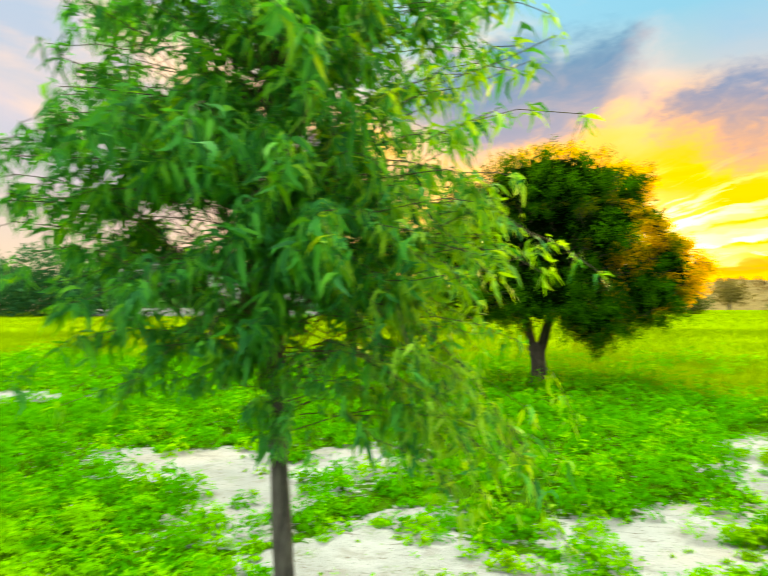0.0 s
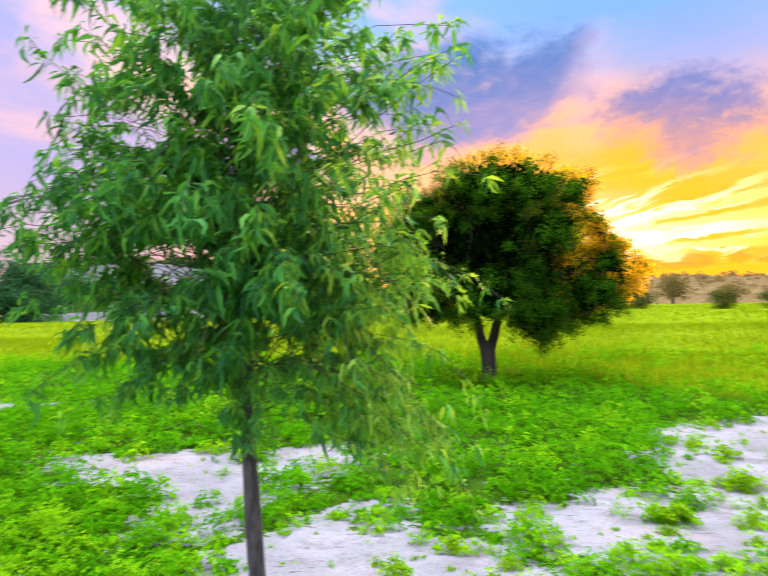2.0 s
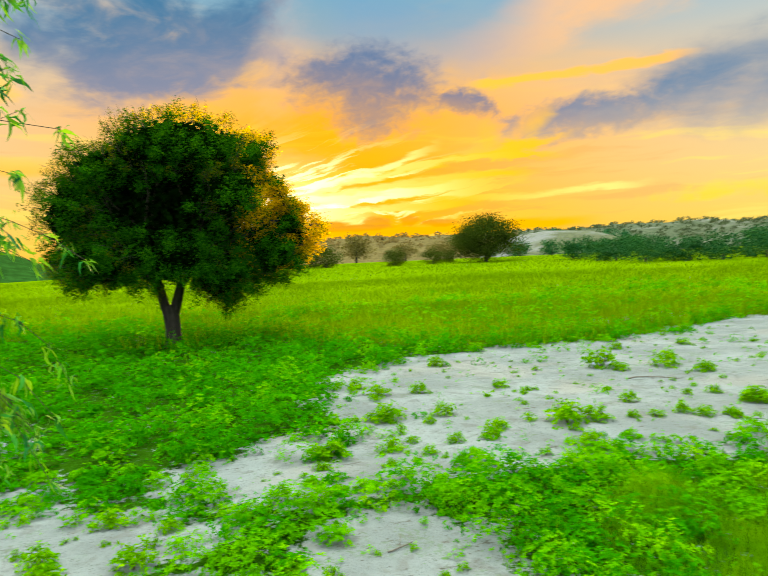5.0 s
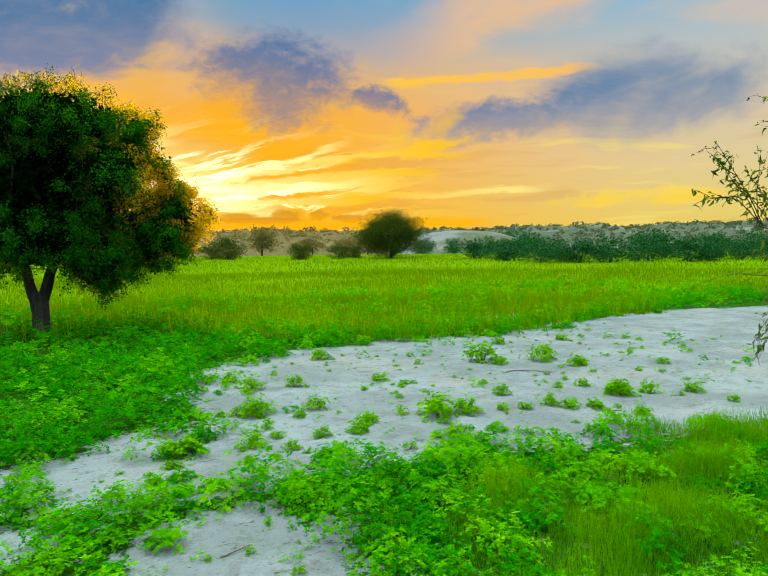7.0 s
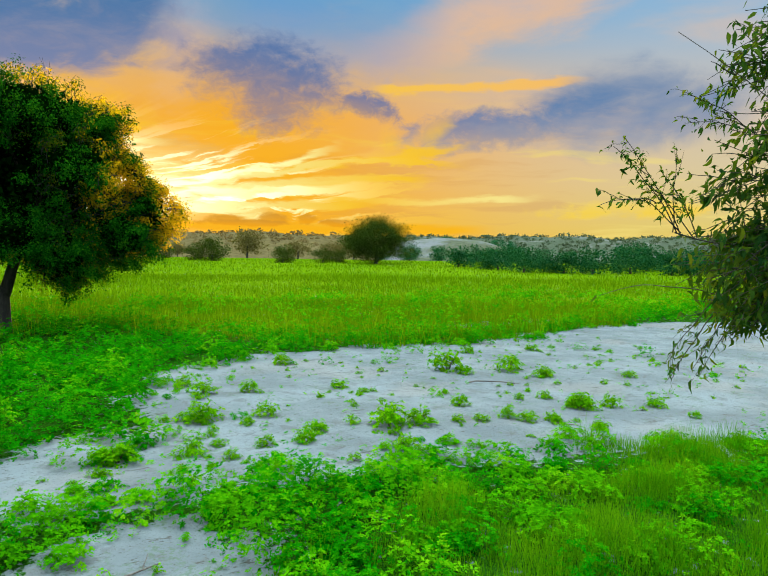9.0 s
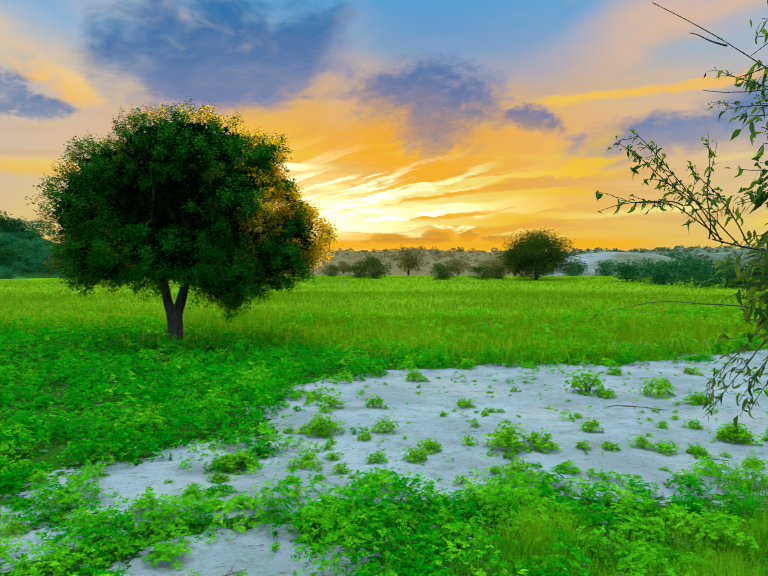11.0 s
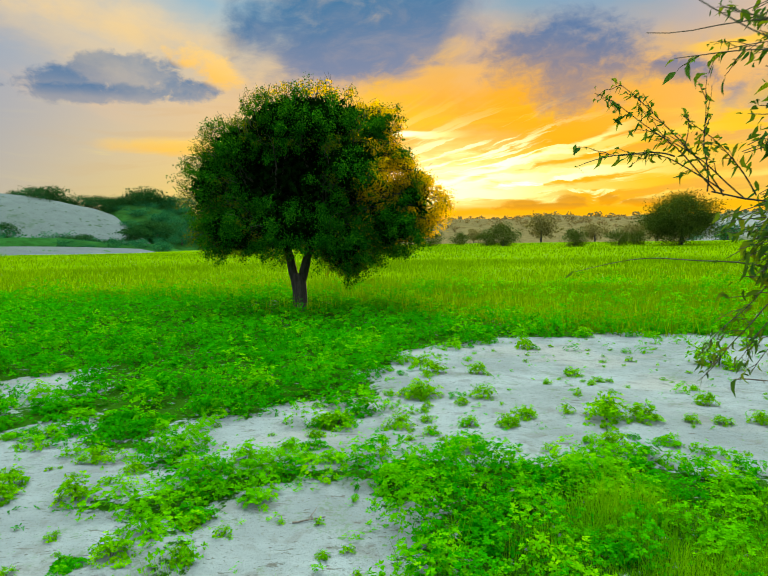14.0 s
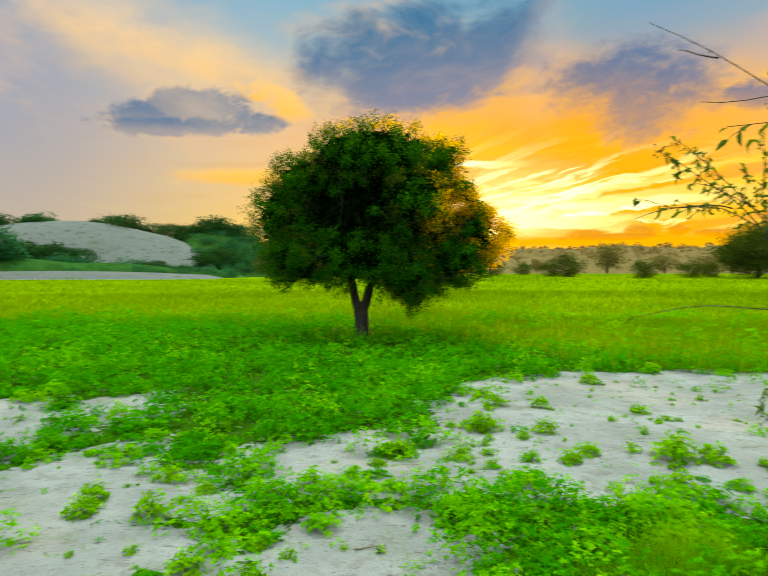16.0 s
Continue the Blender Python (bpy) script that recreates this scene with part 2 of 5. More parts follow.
    # small dark clouds low over the horizon
    for a, e, w, t in ((17.2, 3.35, 1.6, 0.45), (21.6, 3.5, 1.4, 0.55), (24.2, 3.65, 1.0, 0.5), (19.6, 3.1, 4.5, 0.30), (27.0, 3.3, 1.6, 0.3)):
        bank(a, e, w, t, 0, (0.90, 0.33, 0.004), (0.70, 0.28, 0.02), 1.0, 0.9)
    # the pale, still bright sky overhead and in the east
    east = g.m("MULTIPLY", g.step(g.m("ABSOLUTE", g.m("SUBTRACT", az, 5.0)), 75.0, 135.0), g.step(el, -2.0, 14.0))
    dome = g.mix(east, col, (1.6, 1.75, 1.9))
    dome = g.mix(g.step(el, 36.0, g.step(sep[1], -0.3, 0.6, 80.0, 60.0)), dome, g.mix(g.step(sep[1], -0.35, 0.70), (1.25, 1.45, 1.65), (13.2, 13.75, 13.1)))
    # the clear air's own glow
    air = g.node("ShaderNodeTexSky")
    air.sky_type, air.sun_disc = "NISHITA", False
    air.sun_elevation, air.sun_rotation = radians(SUN_EL), radians(SUN_AZ)
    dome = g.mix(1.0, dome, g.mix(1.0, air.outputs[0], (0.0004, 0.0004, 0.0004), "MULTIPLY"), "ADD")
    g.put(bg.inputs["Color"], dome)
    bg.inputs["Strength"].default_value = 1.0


build_sky()
sun = new("sun", bpy.data.lights.new("sun", "SUN"))
sun.data.energy, sun.data.angle, sun.data.color = 5.6, radians(20), (1.0, 0.64, 0.24)
sun.matrix_world = look((0, 0, 0), (-math.sin(radians(SUN_AZ)), -math.cos(radians(SUN_AZ)), -math.tan(radians(SUN_EL))))

# ---------------------------------------------------------------- materials


def material(name):
    mt = bpy.data.materials.new(name)
    mt.use_nodes = True
    g = Graph(mt.node_tree)
    return mt, g, g.node("ShaderNodeOutputMaterial")


def leaf_material(name, colours, through_light=0.35, rough=0.45, glow=(1.0, 1.0, 0.6), shine=0.02, vary=0.65):
    """Leaves: a colour for each leaf out of the ramp, shine on top, light let through."""
    mt, g, out = material(name)
    pick = g.node("ShaderNodeNewGeometry").outputs["Random Per Island"]
    where = g.node("ShaderNodeTexCoord").outputs["Object"]
    patch = g.noise(where, 2.2, 5.0, 0.65)
    v = g.m("ADD", g.m("MULTIPLY", pick, vary), g.m("MULTIPLY", g.m("SUBTRACT", patch, 0.3 - (0.65 - vary) * 0.4), 0.8 + (0.65 - vary) * 1.2), clamp=True)
    col = g.ramp(v, [(i / (len(colours) - 1), c) for i, c in enumerate(colours)])
    if shine < 0.05:
        p = g.node("ShaderNodeBsdfDiffuse", Color=col)
    else:
        p = g.node("ShaderNodeBsdfPrincipled", **{"Base Color": col, "Roughness": rough})
        p.inputs["Specular IOR Level"].default_value = shine
    tr = g.node("ShaderNodeBsdfTranslucent", Color=g.mix(1.0, col, glow, "MULTIPLY"))
    sh = g.node("ShaderNodeMixShader")
    sh.inputs[0].default_value = through_light
    g.tree.links.new(p.outputs[0], sh.inputs[1])
    g.tree.links.new(tr.outputs[0], sh.inputs[2])
    g.tree.links.new(sh.outputs[0], out.inputs[0])
    return mt


def bark_material(name, dark, light, scale):
    mt, g, out = material(name)
    where = g.node("ShaderNodeTexCoord").outputs["Object"]
    s = g.node("ShaderNodeSeparateXYZ", Vector=where).outputs
    run = g.xyz(s[0], s[1], g.m("MULTIPLY", s[2], 0.22))
    n = g.noise(run, scale, 6.0, 0.65)
    knots = g.step(g.noise(where, scale * 0.14, 3.0, 0.5), 0.60, 0.68)
    col = g.mix(g.step(n, 0.35, 0.65), dark, light)
    col = g.mix(g.m("MULTIPLY", knots, 0.7), col, (0.015, 0.012, 0.012))
    b = g.node("ShaderNodeBump", Height=n, Strength=0.6, Distance=0.01)
    p = g.node("ShaderNodeBsdfPrincipled", **{"Base Color": col, "Roughness": 0.9, "Normal": b.outputs[0]})
    g.tree.links.new(p.outputs[0], out.inputs[0])
    return mt


def sand_colours(g, where):
    """Pale river sand with litter and grit: colour and height."""
    coarse = g.noise(where, 0.9, 5.0, 0.62)
    damp = g.noise(where, 3.4, 5.0, 0.65, 0.4)
    grit = g.noise(where, 46.0, 4.0, 0.75)
    col = g.mix(g.step(coarse, 0.35, 0.66), (0.156, 0.170, 0.180), (0.220, 0.242, 0.256))
    warm = g.step(g.noise(where, 0.55, 3.0, 0.55), 0.52, 0.66)
    col = g.mix(g.m("MULTIPLY", warm, 0.6), col, (0.245, 0.232, 0.220))
    col = g.mix(g.m("MULTIPLY", g.step(damp, 0.54, 0.64), 0.6), col, (0.135, 0.132, 0.132))
    col = g.mix(g.m("MULTIPLY", g.step(grit, 0.55, 0.70), 0.8), col, (0.125, 0.115, 0.10))
    x, y, z = g.node("ShaderNodeSeparateXYZ", Vector=where).outputs
    litter = g.step(g.noise(g.xyz(g.m("MULTIPLY", x, 0.55), g.m("MULTIPLY", y, 2.0), z), 9.0, 5.0, 0.7, 0.6), 0.60, 0.66)
    col = g.mix(g.m("MULTIPLY", litter, 0.75), col, (0.075, 0.066, 0.052))
    crumbs = g.step(g.noise(g.xyz(g.m("MULTIPLY", x, 0.8), g.m("MULTIPLY", y, 1.6), z), 27.0, 3.0, 0.6, 0.4), 0.63, 0.68)
    col = g.mix(g.m("MULTIPLY", crumbs, 0.7), col, (0.060, 0.056, 0.044))
    film = g.m("MULTIPLY", g.step(g.noise(where, 2.1, 5.0, 0.7), 0.53, 0.63), g.step(g.noise(where, 24.0, 4.0, 0.7), 0.46, 0.58))
    col = g.mix(g.m("MULTIPLY", film, 0.5), col, (0.085, 0.135, 0.05))
    seedling = g.step(g.noise(where, 13.0, 2.0, 0.5), 0.70, 0.74)
    col = g.mix(g.m("MULTIPLY", seedling, 0.7), col, (0.07, 0.17, 0.01))
    high = g.m("ADD", g.m("MULTIPLY", g.noise(where, 5.5, 6.0, 0.68), 1.0), g.m("MULTIPLY", grit, 0.22))
    return col, high


def ground_material():
    mt, g, out = material("sandy_ground")
    where = g.node("ShaderNodeTexCoord").outputs["Object"]
    att = g.node("ShaderNodeAttribute")
    att.attribute_name = "cover"
    sand, height = sand_colours(g, where)
    att2 = g.node("ShaderNodeAttribute")
    att2.attribute_name = "meadow"
    tuft = g.noise(where, 5.0, 5.0, 0.65)
    wide = g.noise(where, 0.09, 4.0, 0.6)
    # ground under the weeds: soil and green, painted darker for shade between plants
    litter = g.mix(g.step(g.noise(where, 30.0, 5.0, 0.75), 0.40, 0.62), (0.014, 0.028, 0.005), (0.042, 0.066, 0.018))
    shaded_soil = g.mix(g.step(g.noise(where, 70.0, 4.0, 0.8), 0.38, 0.62), (0.012, 0.045, 0.001), g.mix(0.6, litter, (0.030, 0.120, 0.002)))
    lime = g.mix(g.step(g.m("ADD", g.m("MULTIPLY", tuft, 0.4), g.m("MULTIPLY", wide, 0.6)), 0.38, 0.62), (0.084, 0.166, 0.000), (0.134, 0.222, 0.001))
    green = g.mix(att2.outputs["Fac"], shaded_soil, lime)
    edge = g.step(g.m("ADD", g.m("MULTIPLY", att.outputs["Fac"], 1.3), g.m("MULTIPLY", g.m("SUBTRACT", g.noise(where, 7.0, 6.0, 0.75), 0.5), 2.0)), 0.98, 1.12)
    col = g.mix(edge, sand, green)
    b = g.node("ShaderNodeBump", Height=height, Strength=0.9, Distance=0.05)
    p = g.node("ShaderNodeBsdfDiffuse", Color=col, Roughness=0.6, Normal=b.outputs[0])
    g.tree.links.new(p.outputs[0], out.inputs[0])
    return mt


def hill_material(name, veg_amount, veg, bare):
    """Sand hills, partly grown over."""
    mt, g, out = material(name)
    where = g.node("ShaderNodeTexCoord").outputs["Object"]
    n = g.noise(where, 0.03, 5.0, 0.6)
    fine = g.noise(where, 0.5, 5.0, 0.65)
    f = g.step(g.m("ADD", g.m("MULTIPLY", n, 0.75), g.m("MULTIPLY", fine, 0.25)), 1.0 - veg_amount - 0.05, 1.0 - veg_amount + 0.05)
    shade = g.mix(g.step(fine, 0.35, 0.7), tuple(0.6 * c for c in veg), veg)
    tone = g.mix(g.step(fine, 0.3, 0.7), tuple(0.86 * c for c in bare), bare)
    col = g.mix(f, tone, shade)
    tufts = g.m("MULTIPLY", g.step(g.noise(where, 0.75, 3.0, 0.6), 0.60, 0.66), g.step(n, 0.36, 0.55))
    col = g.mix(g.m("MULTIPLY", tufts, 0.75), col, tuple(0.8 * c for c in veg))
    b = g.node("ShaderNodeBump", Height=fine, Strength=0.6, Distance=0.6)
    p = g.node("ShaderNodeBsdfDiffuse", Color=col, Roughness=0.6, Normal=b.outputs[0])
    g.tree.links.new(p.outputs[0], out.inputs[0])
    return mt


GROUND = ground_material()
DUNE = hill_material("dune_sand", 0.36, (0.05, 0.085, 0.035), (0.124, 0.142, 0.144))
# low-contrast tan: the distance haze is put into the ridge's colours
RIDGE = hill_material("hazed_scrubby_ridge", 0.62, (0.165, 0.128, 0.054), (0.190, 0.146, 0.068))
GREEN_RIDGE = hill_material("green_ridge", 0.58, (0.105, 0.125, 0.080), (0.20, 0.195, 0.175))
FAR_SAND = hill_material("far_dune_sand", 0.50, (0.13, 0.14, 0.085), (0.20, 0.20, 0.20))
BANK = hill_material("bank_sand", 0.40, (0.06, 0.13, 0.03), (0.12, 0.13, 0.14))
GREEN_HILL = hill_material("grown_hill", 0.66, (0.028, 0.085, 0.016), (0.065, 0.12, 0.022))
GREEN_FOOT = hill_material("grown_slope", 0.55, (0.030, 0.10, 0.020), (0.065, 0.15, 0.025))
BARK_YOUNG = bark_material("young_bark", (0.014, 0.013, 0.016), (0.060, 0.056, 0.060), 60.0)
BARK_OLD = bark_material("old_bark", (0.010, 0.008, 0.007), (0.034, 0.028, 0.023), 16.0)
TWIG = bark_material("twig_bark", (0.022, 0.020, 0.010), (0.058, 0.048, 0.026), 80.0)
RIM_LEAF = leaf_material("rim_leaf", [(0.022, 0.060, 0.002), (0.045, 0.10, 0.002), (0.10, 0.14, 0.003), (0.20, 0.20, 0.004)], 0.6, 0.5, (1.7, 1.05, 0.2))
ACACIA_LEAF = leaf_material("acacia_leaf", [(0.008, 0.072, 0.027), (0.018, 0.17, 0.048), (0.042, 0.31, 0.046), (0.17, 0.49, 0.036)], 0.5, 0.45, (1.6, 1.0, 0.2), 0.06)
YOUNG_ACACIA = leaf_material("young_acacia_leaf", [(0.045, 0.20, 0.020), (0.10, 0.33, 0.028), (0.18, 0.45, 0.040), (0.28, 0.53, 0.07)], 0.55, 0.40, (1.4, 1.0, 0.3), 0.11)
BROAD_LEAF = leaf_material("broad_leaf", [(0.004, 0.034, 0.003), (0.010, 0.066, 0.003), (0.028, 0.145, 0.004), (0.072, 0.23, 0.004)], 0.35, 0.5, (1.9, 1.0, 0.2))
# shaded copy of the broad leaf: the crown's inner darkness as base colour
SHADE_LEAF = leaf_material("painted_shade_leaf", [(0.002, 0.009, 0.001), (0.003, 0.013, 0.001), (0.004, 0.017, 0.001), (0.006, 0.021, 0.001)], 0.2, 0.6)
WEED_LEAF = leaf_material("weed_leaf", [(0.005, 0.052, 0.000), (0.013, 0.140, 0.000), (0.036, 0.245, 0.000), (0.13, 0.38, 0.002)], 0.42, 0.6, (1.1, 1.0, 0.2), 0.01, 0.22)
PALE_WEED = leaf_material("pale_weed_leaf", [(0.016, 0.100, 0.000), (0.044, 0.22, 0.000), (0.105, 0.35, 0.000), (0.25, 0.48, 0.003)], 0.42, 0.6, (1.1, 1.0, 0.2), 0.01, 0.24)
YOUNG_WEED = leaf_material("young_weed_leaf", [(0.04, 0.16, 0.000), (0.08, 0.27, 0.000), (0.16, 0.39, 0.000), (0.30, 0.50, 0.004)], 0.42, 0.6, (1.1, 1.0, 0.2), 0.01)
GRASS = leaf_material("meadow_grass", [(0.058, 0.136, 0.000), (0.078, 0.162, 0.000), (0.104, 0.190, 0.000), (0.144, 0.222, 0.001)], 0.38, 0.9, (1.1, 1.0, 0.2), 0.0)
STALKS = leaf_material("yellow_grass", [(0.085, 0.20, 0.000), (0.125, 0.25, 0.001), (0.175, 0.31, 0.001), (0.25, 0.36, 0.002)], 0.5, 0.9, (1.1, 1.0, 0.2), 0.0)
FINE_GRASS = leaf_material("fine_grass_blade", [(0.030, 0.12, 0.000), (0.060, 0.20, 0.000), (0.11, 0.29, 0.001), (0.20, 0.38, 0.003)], 0.45, 0.9, (1.1, 1.0, 0.2), 0.0, 0.4)
SCRUB_LEAF = leaf_material("scrub_leaf", [(0.008, 0.045, 0.018), (0.014, 0.068, 0.024), (0.026, 0.092, 0.026), (0.050, 0.125, 0.026)], 0.25, 0.8)
TEAL_LEAF = leaf_material("woodland_leaf", [(0.009, 0.062, 0.030), (0.018, 0.095, 0.042), (0.032, 0.125, 0.046), (0.055, 0.155, 0.046)], 0.25, 0.8)
OLIVE_LEAF = leaf_material("olive_leaf", [(0.012, 0.042, 0.012), (0.028, 0.080, 0.015), (0.066, 0.135, 0.015), (0.16, 0.20, 0.016)], 0.42, 0.45, (1.5, 1.05, 0.25), 0.02)
DARK_SCRUB = leaf_material("dark_scrub_leaf", [(0.016, 0.032, 0.006), (0.030, 0.052, 0.008), (0.050, 0.074, 0.010), (0.08, 0.10, 0.012)], 0.3, 0.7)
# gold base colour stands for low sun shining through the leaves
BACKLIT_LEAF = leaf_material("backlit_leaf", [(0.16, 0.15, 0.003), (0.40, 0.32, 0.004), (0.62, 0.48, 0.006), (0.75, 0.58, 0.008)], 0.9, 0.5, (1.4, 1.0, 0.15))
# nearly the ridge's own tan, so haze is in the leaf colour
HAZY_LEAF = leaf_material("hazed_scrub_leaf", [(0.165, 0.120, 0.052), (0.175, 0.128, 0.056), (0.19, 0.138, 0.060), (0.20, 0.148, 0.066)], 0.35, 0.9)
CREST_LEAF = leaf_material("crest_leaf", [(0.008, 0.036, 0.014), (0.014, 0.052, 0.016), (0.024, 0.075, 0.016), (0.045, 0.10, 0.018)], 0.25, 0.8)
GREY_LEAF = leaf_material("grey_scrub_leaf", [(0.062, 0.085, 0.050), (0.075, 0.10, 0.058), (0.09, 0.115, 0.065), (0.105, 0.13, 0.07)], 0.3, 0.9)
# olive paled to tan, painting evening haze onto the far trees
DIM_LEAF = leaf_material("hazed_tree_leaf", [(0.10, 0.085, 0.030), (0.12, 0.10, 0.036), (0.14, 0.115, 0.042), (0.16, 0.13, 0.05)], 0.35, 0.9)
DRY_STICK = bark_material("dry_wood", (0.07, 0.055, 0.045), (0.16, 0.13, 0.11), 50.0)

# ---------------------------------------------------------------- mesh helpers


def mesh_np(name, verts, quads, mat, smooth=False):
    """A mesh out of arrays of vertices and of four-cornered faces."""
    me = bpy.data.meshes.new(name)
    verts, quads = np.asarray(verts, np.float32), np.asarray(quads, np.int32)
    me.vertices.add(len(verts))
    me.vertices.foreach_set("co", verts.ravel())
    me.loops.add(quads.size)
    me.loops.foreach_set("vertex_index", quads.ravel())
    me.polygons.add(len(quads))
    me.polygons.foreach_set("loop_start", np.arange(0, quads.size, 4, dtype=np.int32))
    if smooth:
        me.polygons.foreach_set("use_smooth", np.ones(len(quads), bool))
    me.update(calc_edges=True)
    me.materials.append(mat)
    return me


def part(name, me, parent, label=""):
    ob = new(name, me)
    ob.parent = parent
    if label:
        ob["label"] = label
    return ob


def unit(v):
    return v / np.maximum(np.linalg.norm(v, axis=-1, keepdims=True), 1e-9)


def leaf_strips(base, way, length, width, droop, r, sickle=0.5):
    """Long leaves of three faces each, that bend down towards their tips."""
    n = len(base)
    side = unit(np.cross(way, r.normal(size=(n, 3))))
    bow = r.normal(size=n) * sickle * length
    pts = []
    for s, w in ((0.0, 0.12), (0.33, 1.0), (0.68, 0.75), (1.0, 0.06)):
        mid = base + way * (length * s)[:, None]
        mid[:, 2] -= droop * length * s * s
        mid = mid + side * (bow * 4 * s * (1 - s) * 0.5)[:, None]
        half = side * (width * w * 0.5)[:, None]
        pts += [mid - half, mid + half]
    verts = np.stack(pts, 1).reshape(-1, 3)
    cell = np.array([[0, 1, 3, 2], [2, 3, 5, 4], [4, 5, 7, 6]])
    return verts, (np.arange(n)[:, None, None] * 8 + cell[None]).reshape(-1, 4)


def leaf_diamonds(base, way, length, width, r, fold=0.25, side=None):
    """Small leaves of one folded face each."""
    n = len(base)
    if side is None:
        side = unit(np.cross(way, r.normal(size=(n, 3))))
    up = np.cross(side, way)
    mid = base + way * (length * 0.45)[:, None]
    lift = up * (width * fold)[:, None]
    half = side * (width * 0.5)[:, None]
    verts = np.stack([base, mid - half + lift, base + way * length[:, None], mid + half + lift], 1).reshape(-1, 3)
    return verts, np.arange(4 * n).reshape(-1, 4)


def tube(points, radii, sides=6):
    """A tapered branch through the points."""
    p, rad = np.asarray(points, float), np.asarray(radii, float)
    t = unit(np.gradient(p, axis=0))
    ref = np.array([0.31, 0.87, 0.38])
    a = unit(np.cross(t, ref))
    b = np.cross(t, a)
    ang = np.linspace(0, 2 * np.pi, sides, endpoint=False)
    ring = p[:, None] + rad[:, None, None] * (np.cos(ang)[None, :, None] * a[:, None] + np.sin(ang)[None, :, None] * b[:, None])
    k = len(p)
    i, j = np.meshgrid(np.arange(k - 1), np.arange(sides), indexing="ij")
    jn = (j + 1) % sides
    quads = np.stack([i * sides + j, i * sides + jn, (i + 1) * sides + jn, (i + 1) * sides + j], -1).reshape(-1, 4)
    return ring.reshape(-1, 3), quads


def joined(pieces):
    vs, qs, n = [], [], 0
    for v, q in pieces:
        vs.append(v)
        qs.append(q + n)
        n += len(v)
    return np.concatenate(vs), np.concatenate(qs)


def bend_line(a, b, sag, n, r, wob=0.05):
    """A wavering line from a to b that rises first (sag > 0) and comes down."""
    a, b = np.asarray(a, float), np.asarray(b, float)
    s = np.linspace(0, 1, n)[:, None]
    p = a + (b - a) * s
    span = np.linalg.norm(b - a)
    p[:, 2] += (sag * span * 4 * s * (1 - s))[:, 0]
    w = sum(r.normal(size=3) * np.sin(np.pi * k * s) / k for k in (1, 2, 3, 4))
    return p + w * wob * span


# ---------------------------------------------------------------- the plan of the ground
SAND_MAIN = [(3.4, 7.0), (3.6, 8.4), (4.6, 8.9), (5.9, 9.5), (8.0, 9.6), (9.9, 9.0), (12.7, 9.5), (15.5, 10.3), (20, 9.5), (26, 6), (20, 2.4), (12, 1.9),
             (8.2, 2.55), (6.7, 2.95), (5.3, 3.45), (4.1, 3.85), (3.15, 3.70), (2.95, 3.50), (2.35, 3.80), (1.5, 4.1), (1.3, 4.6), (1.85, 5.25), (2.54, 5.4), (2.55, 4.7), (3.1, 4.95)]
SAND_FRONT = [(1.75, 1.6), (1.78, 2.5), (2.13, 2.82), (2.55, 2.85), (2.8, 2.6), (3.05, 2.25), (3.1, 1.7)]
SAND_LEFT = [(-0.6, 4.5), (0.15, 4.9), (0.55, 4.15), (1.1, 3.9), (1.25, 3.45), (0.95, 3.05), (0.42, 2.85), (-0.8, 3.05), (-1.05, 3.5)]
SAND_BACK = [(-4.1, 6.85), (-2.3, 6.75), (-1.6, 6.4), (-1.3, 5.7), (-1.4, 4.9), (-1.4, 4.35), (-1.8, 4.5), (-2.3, 5.4), (-3.3, 5.9)]
SAND_STRIP = [(-14, 10.6), (-11.8, 10.4), (-8.85, 11.5), (-7.5, 11.0), (-8.0, 10.5), (-10, 8.9), (-14, 8.6)]
SAND_CORNER = [(-5.7, 4.9), (-4.25, 3.65), (-3.74, 3.54), (-3.08, 3.06), (-2.2, 2.6), (-2.8, 1.5), (-6, 1.5), (-8, 4)]
SAND_SPOT = [(-1.50, 6.62), (-1.05, 7.25), (-0.45, 6.6), (-0.60, 5.65), (-1.10, 6.0)]
SAND_FAR = [(12.0, 12.2), (15.0, 12.6), (15.2, 12.0), (12.2, 11.6)]
SAND_NEAR = [(0.2, 2.75), (0.9, 2.85), (1.25, 2.55), (1.7, 2.5), (1.8, 1.7), (0.4, 1.7)]
SAND = [SAND_NEAR, SAND_MAIN, SAND_FRONT, SAND_LEFT, SAND_BACK, SAND_STRIP, SAND_CORNER, SAND_SPOT, SAND_FAR]
MEADOW_EDGE = [(-40, 21), (-3.9, 20.5), (0.64, 20), (4.8, 15.6), (6.4, 12.2), (8.6, 10.4), (13.9, 11.2), (19, 13), (60, 16)]


def away_from(poly, x, y):
    """Signed distance to a closed outline: below zero inside."""
    d = np.full(x.shape, 1e9)
    inside = np.zeros(x.shape, bool)
    for (x0, y0), (x1, y1) in zip(poly, poly[1:] + poly[:1]):
        ex, ey = x1 - x0, y1 - y0
        s = np.clip(((x - x0) * ex + (y - y0) * ey) / (ex * ex + ey * ey), 0, 1)
        d = np.minimum(d, np.hypot(x - x0 - s * ex, y - y0 - s * ey))
        cross = ((y0 > y) != (y1 > y)) & (x < ex * (y - y0) / (ey if ey else 1e-9) + x0)
        inside ^= cross
    return np.where(inside, -d, d)


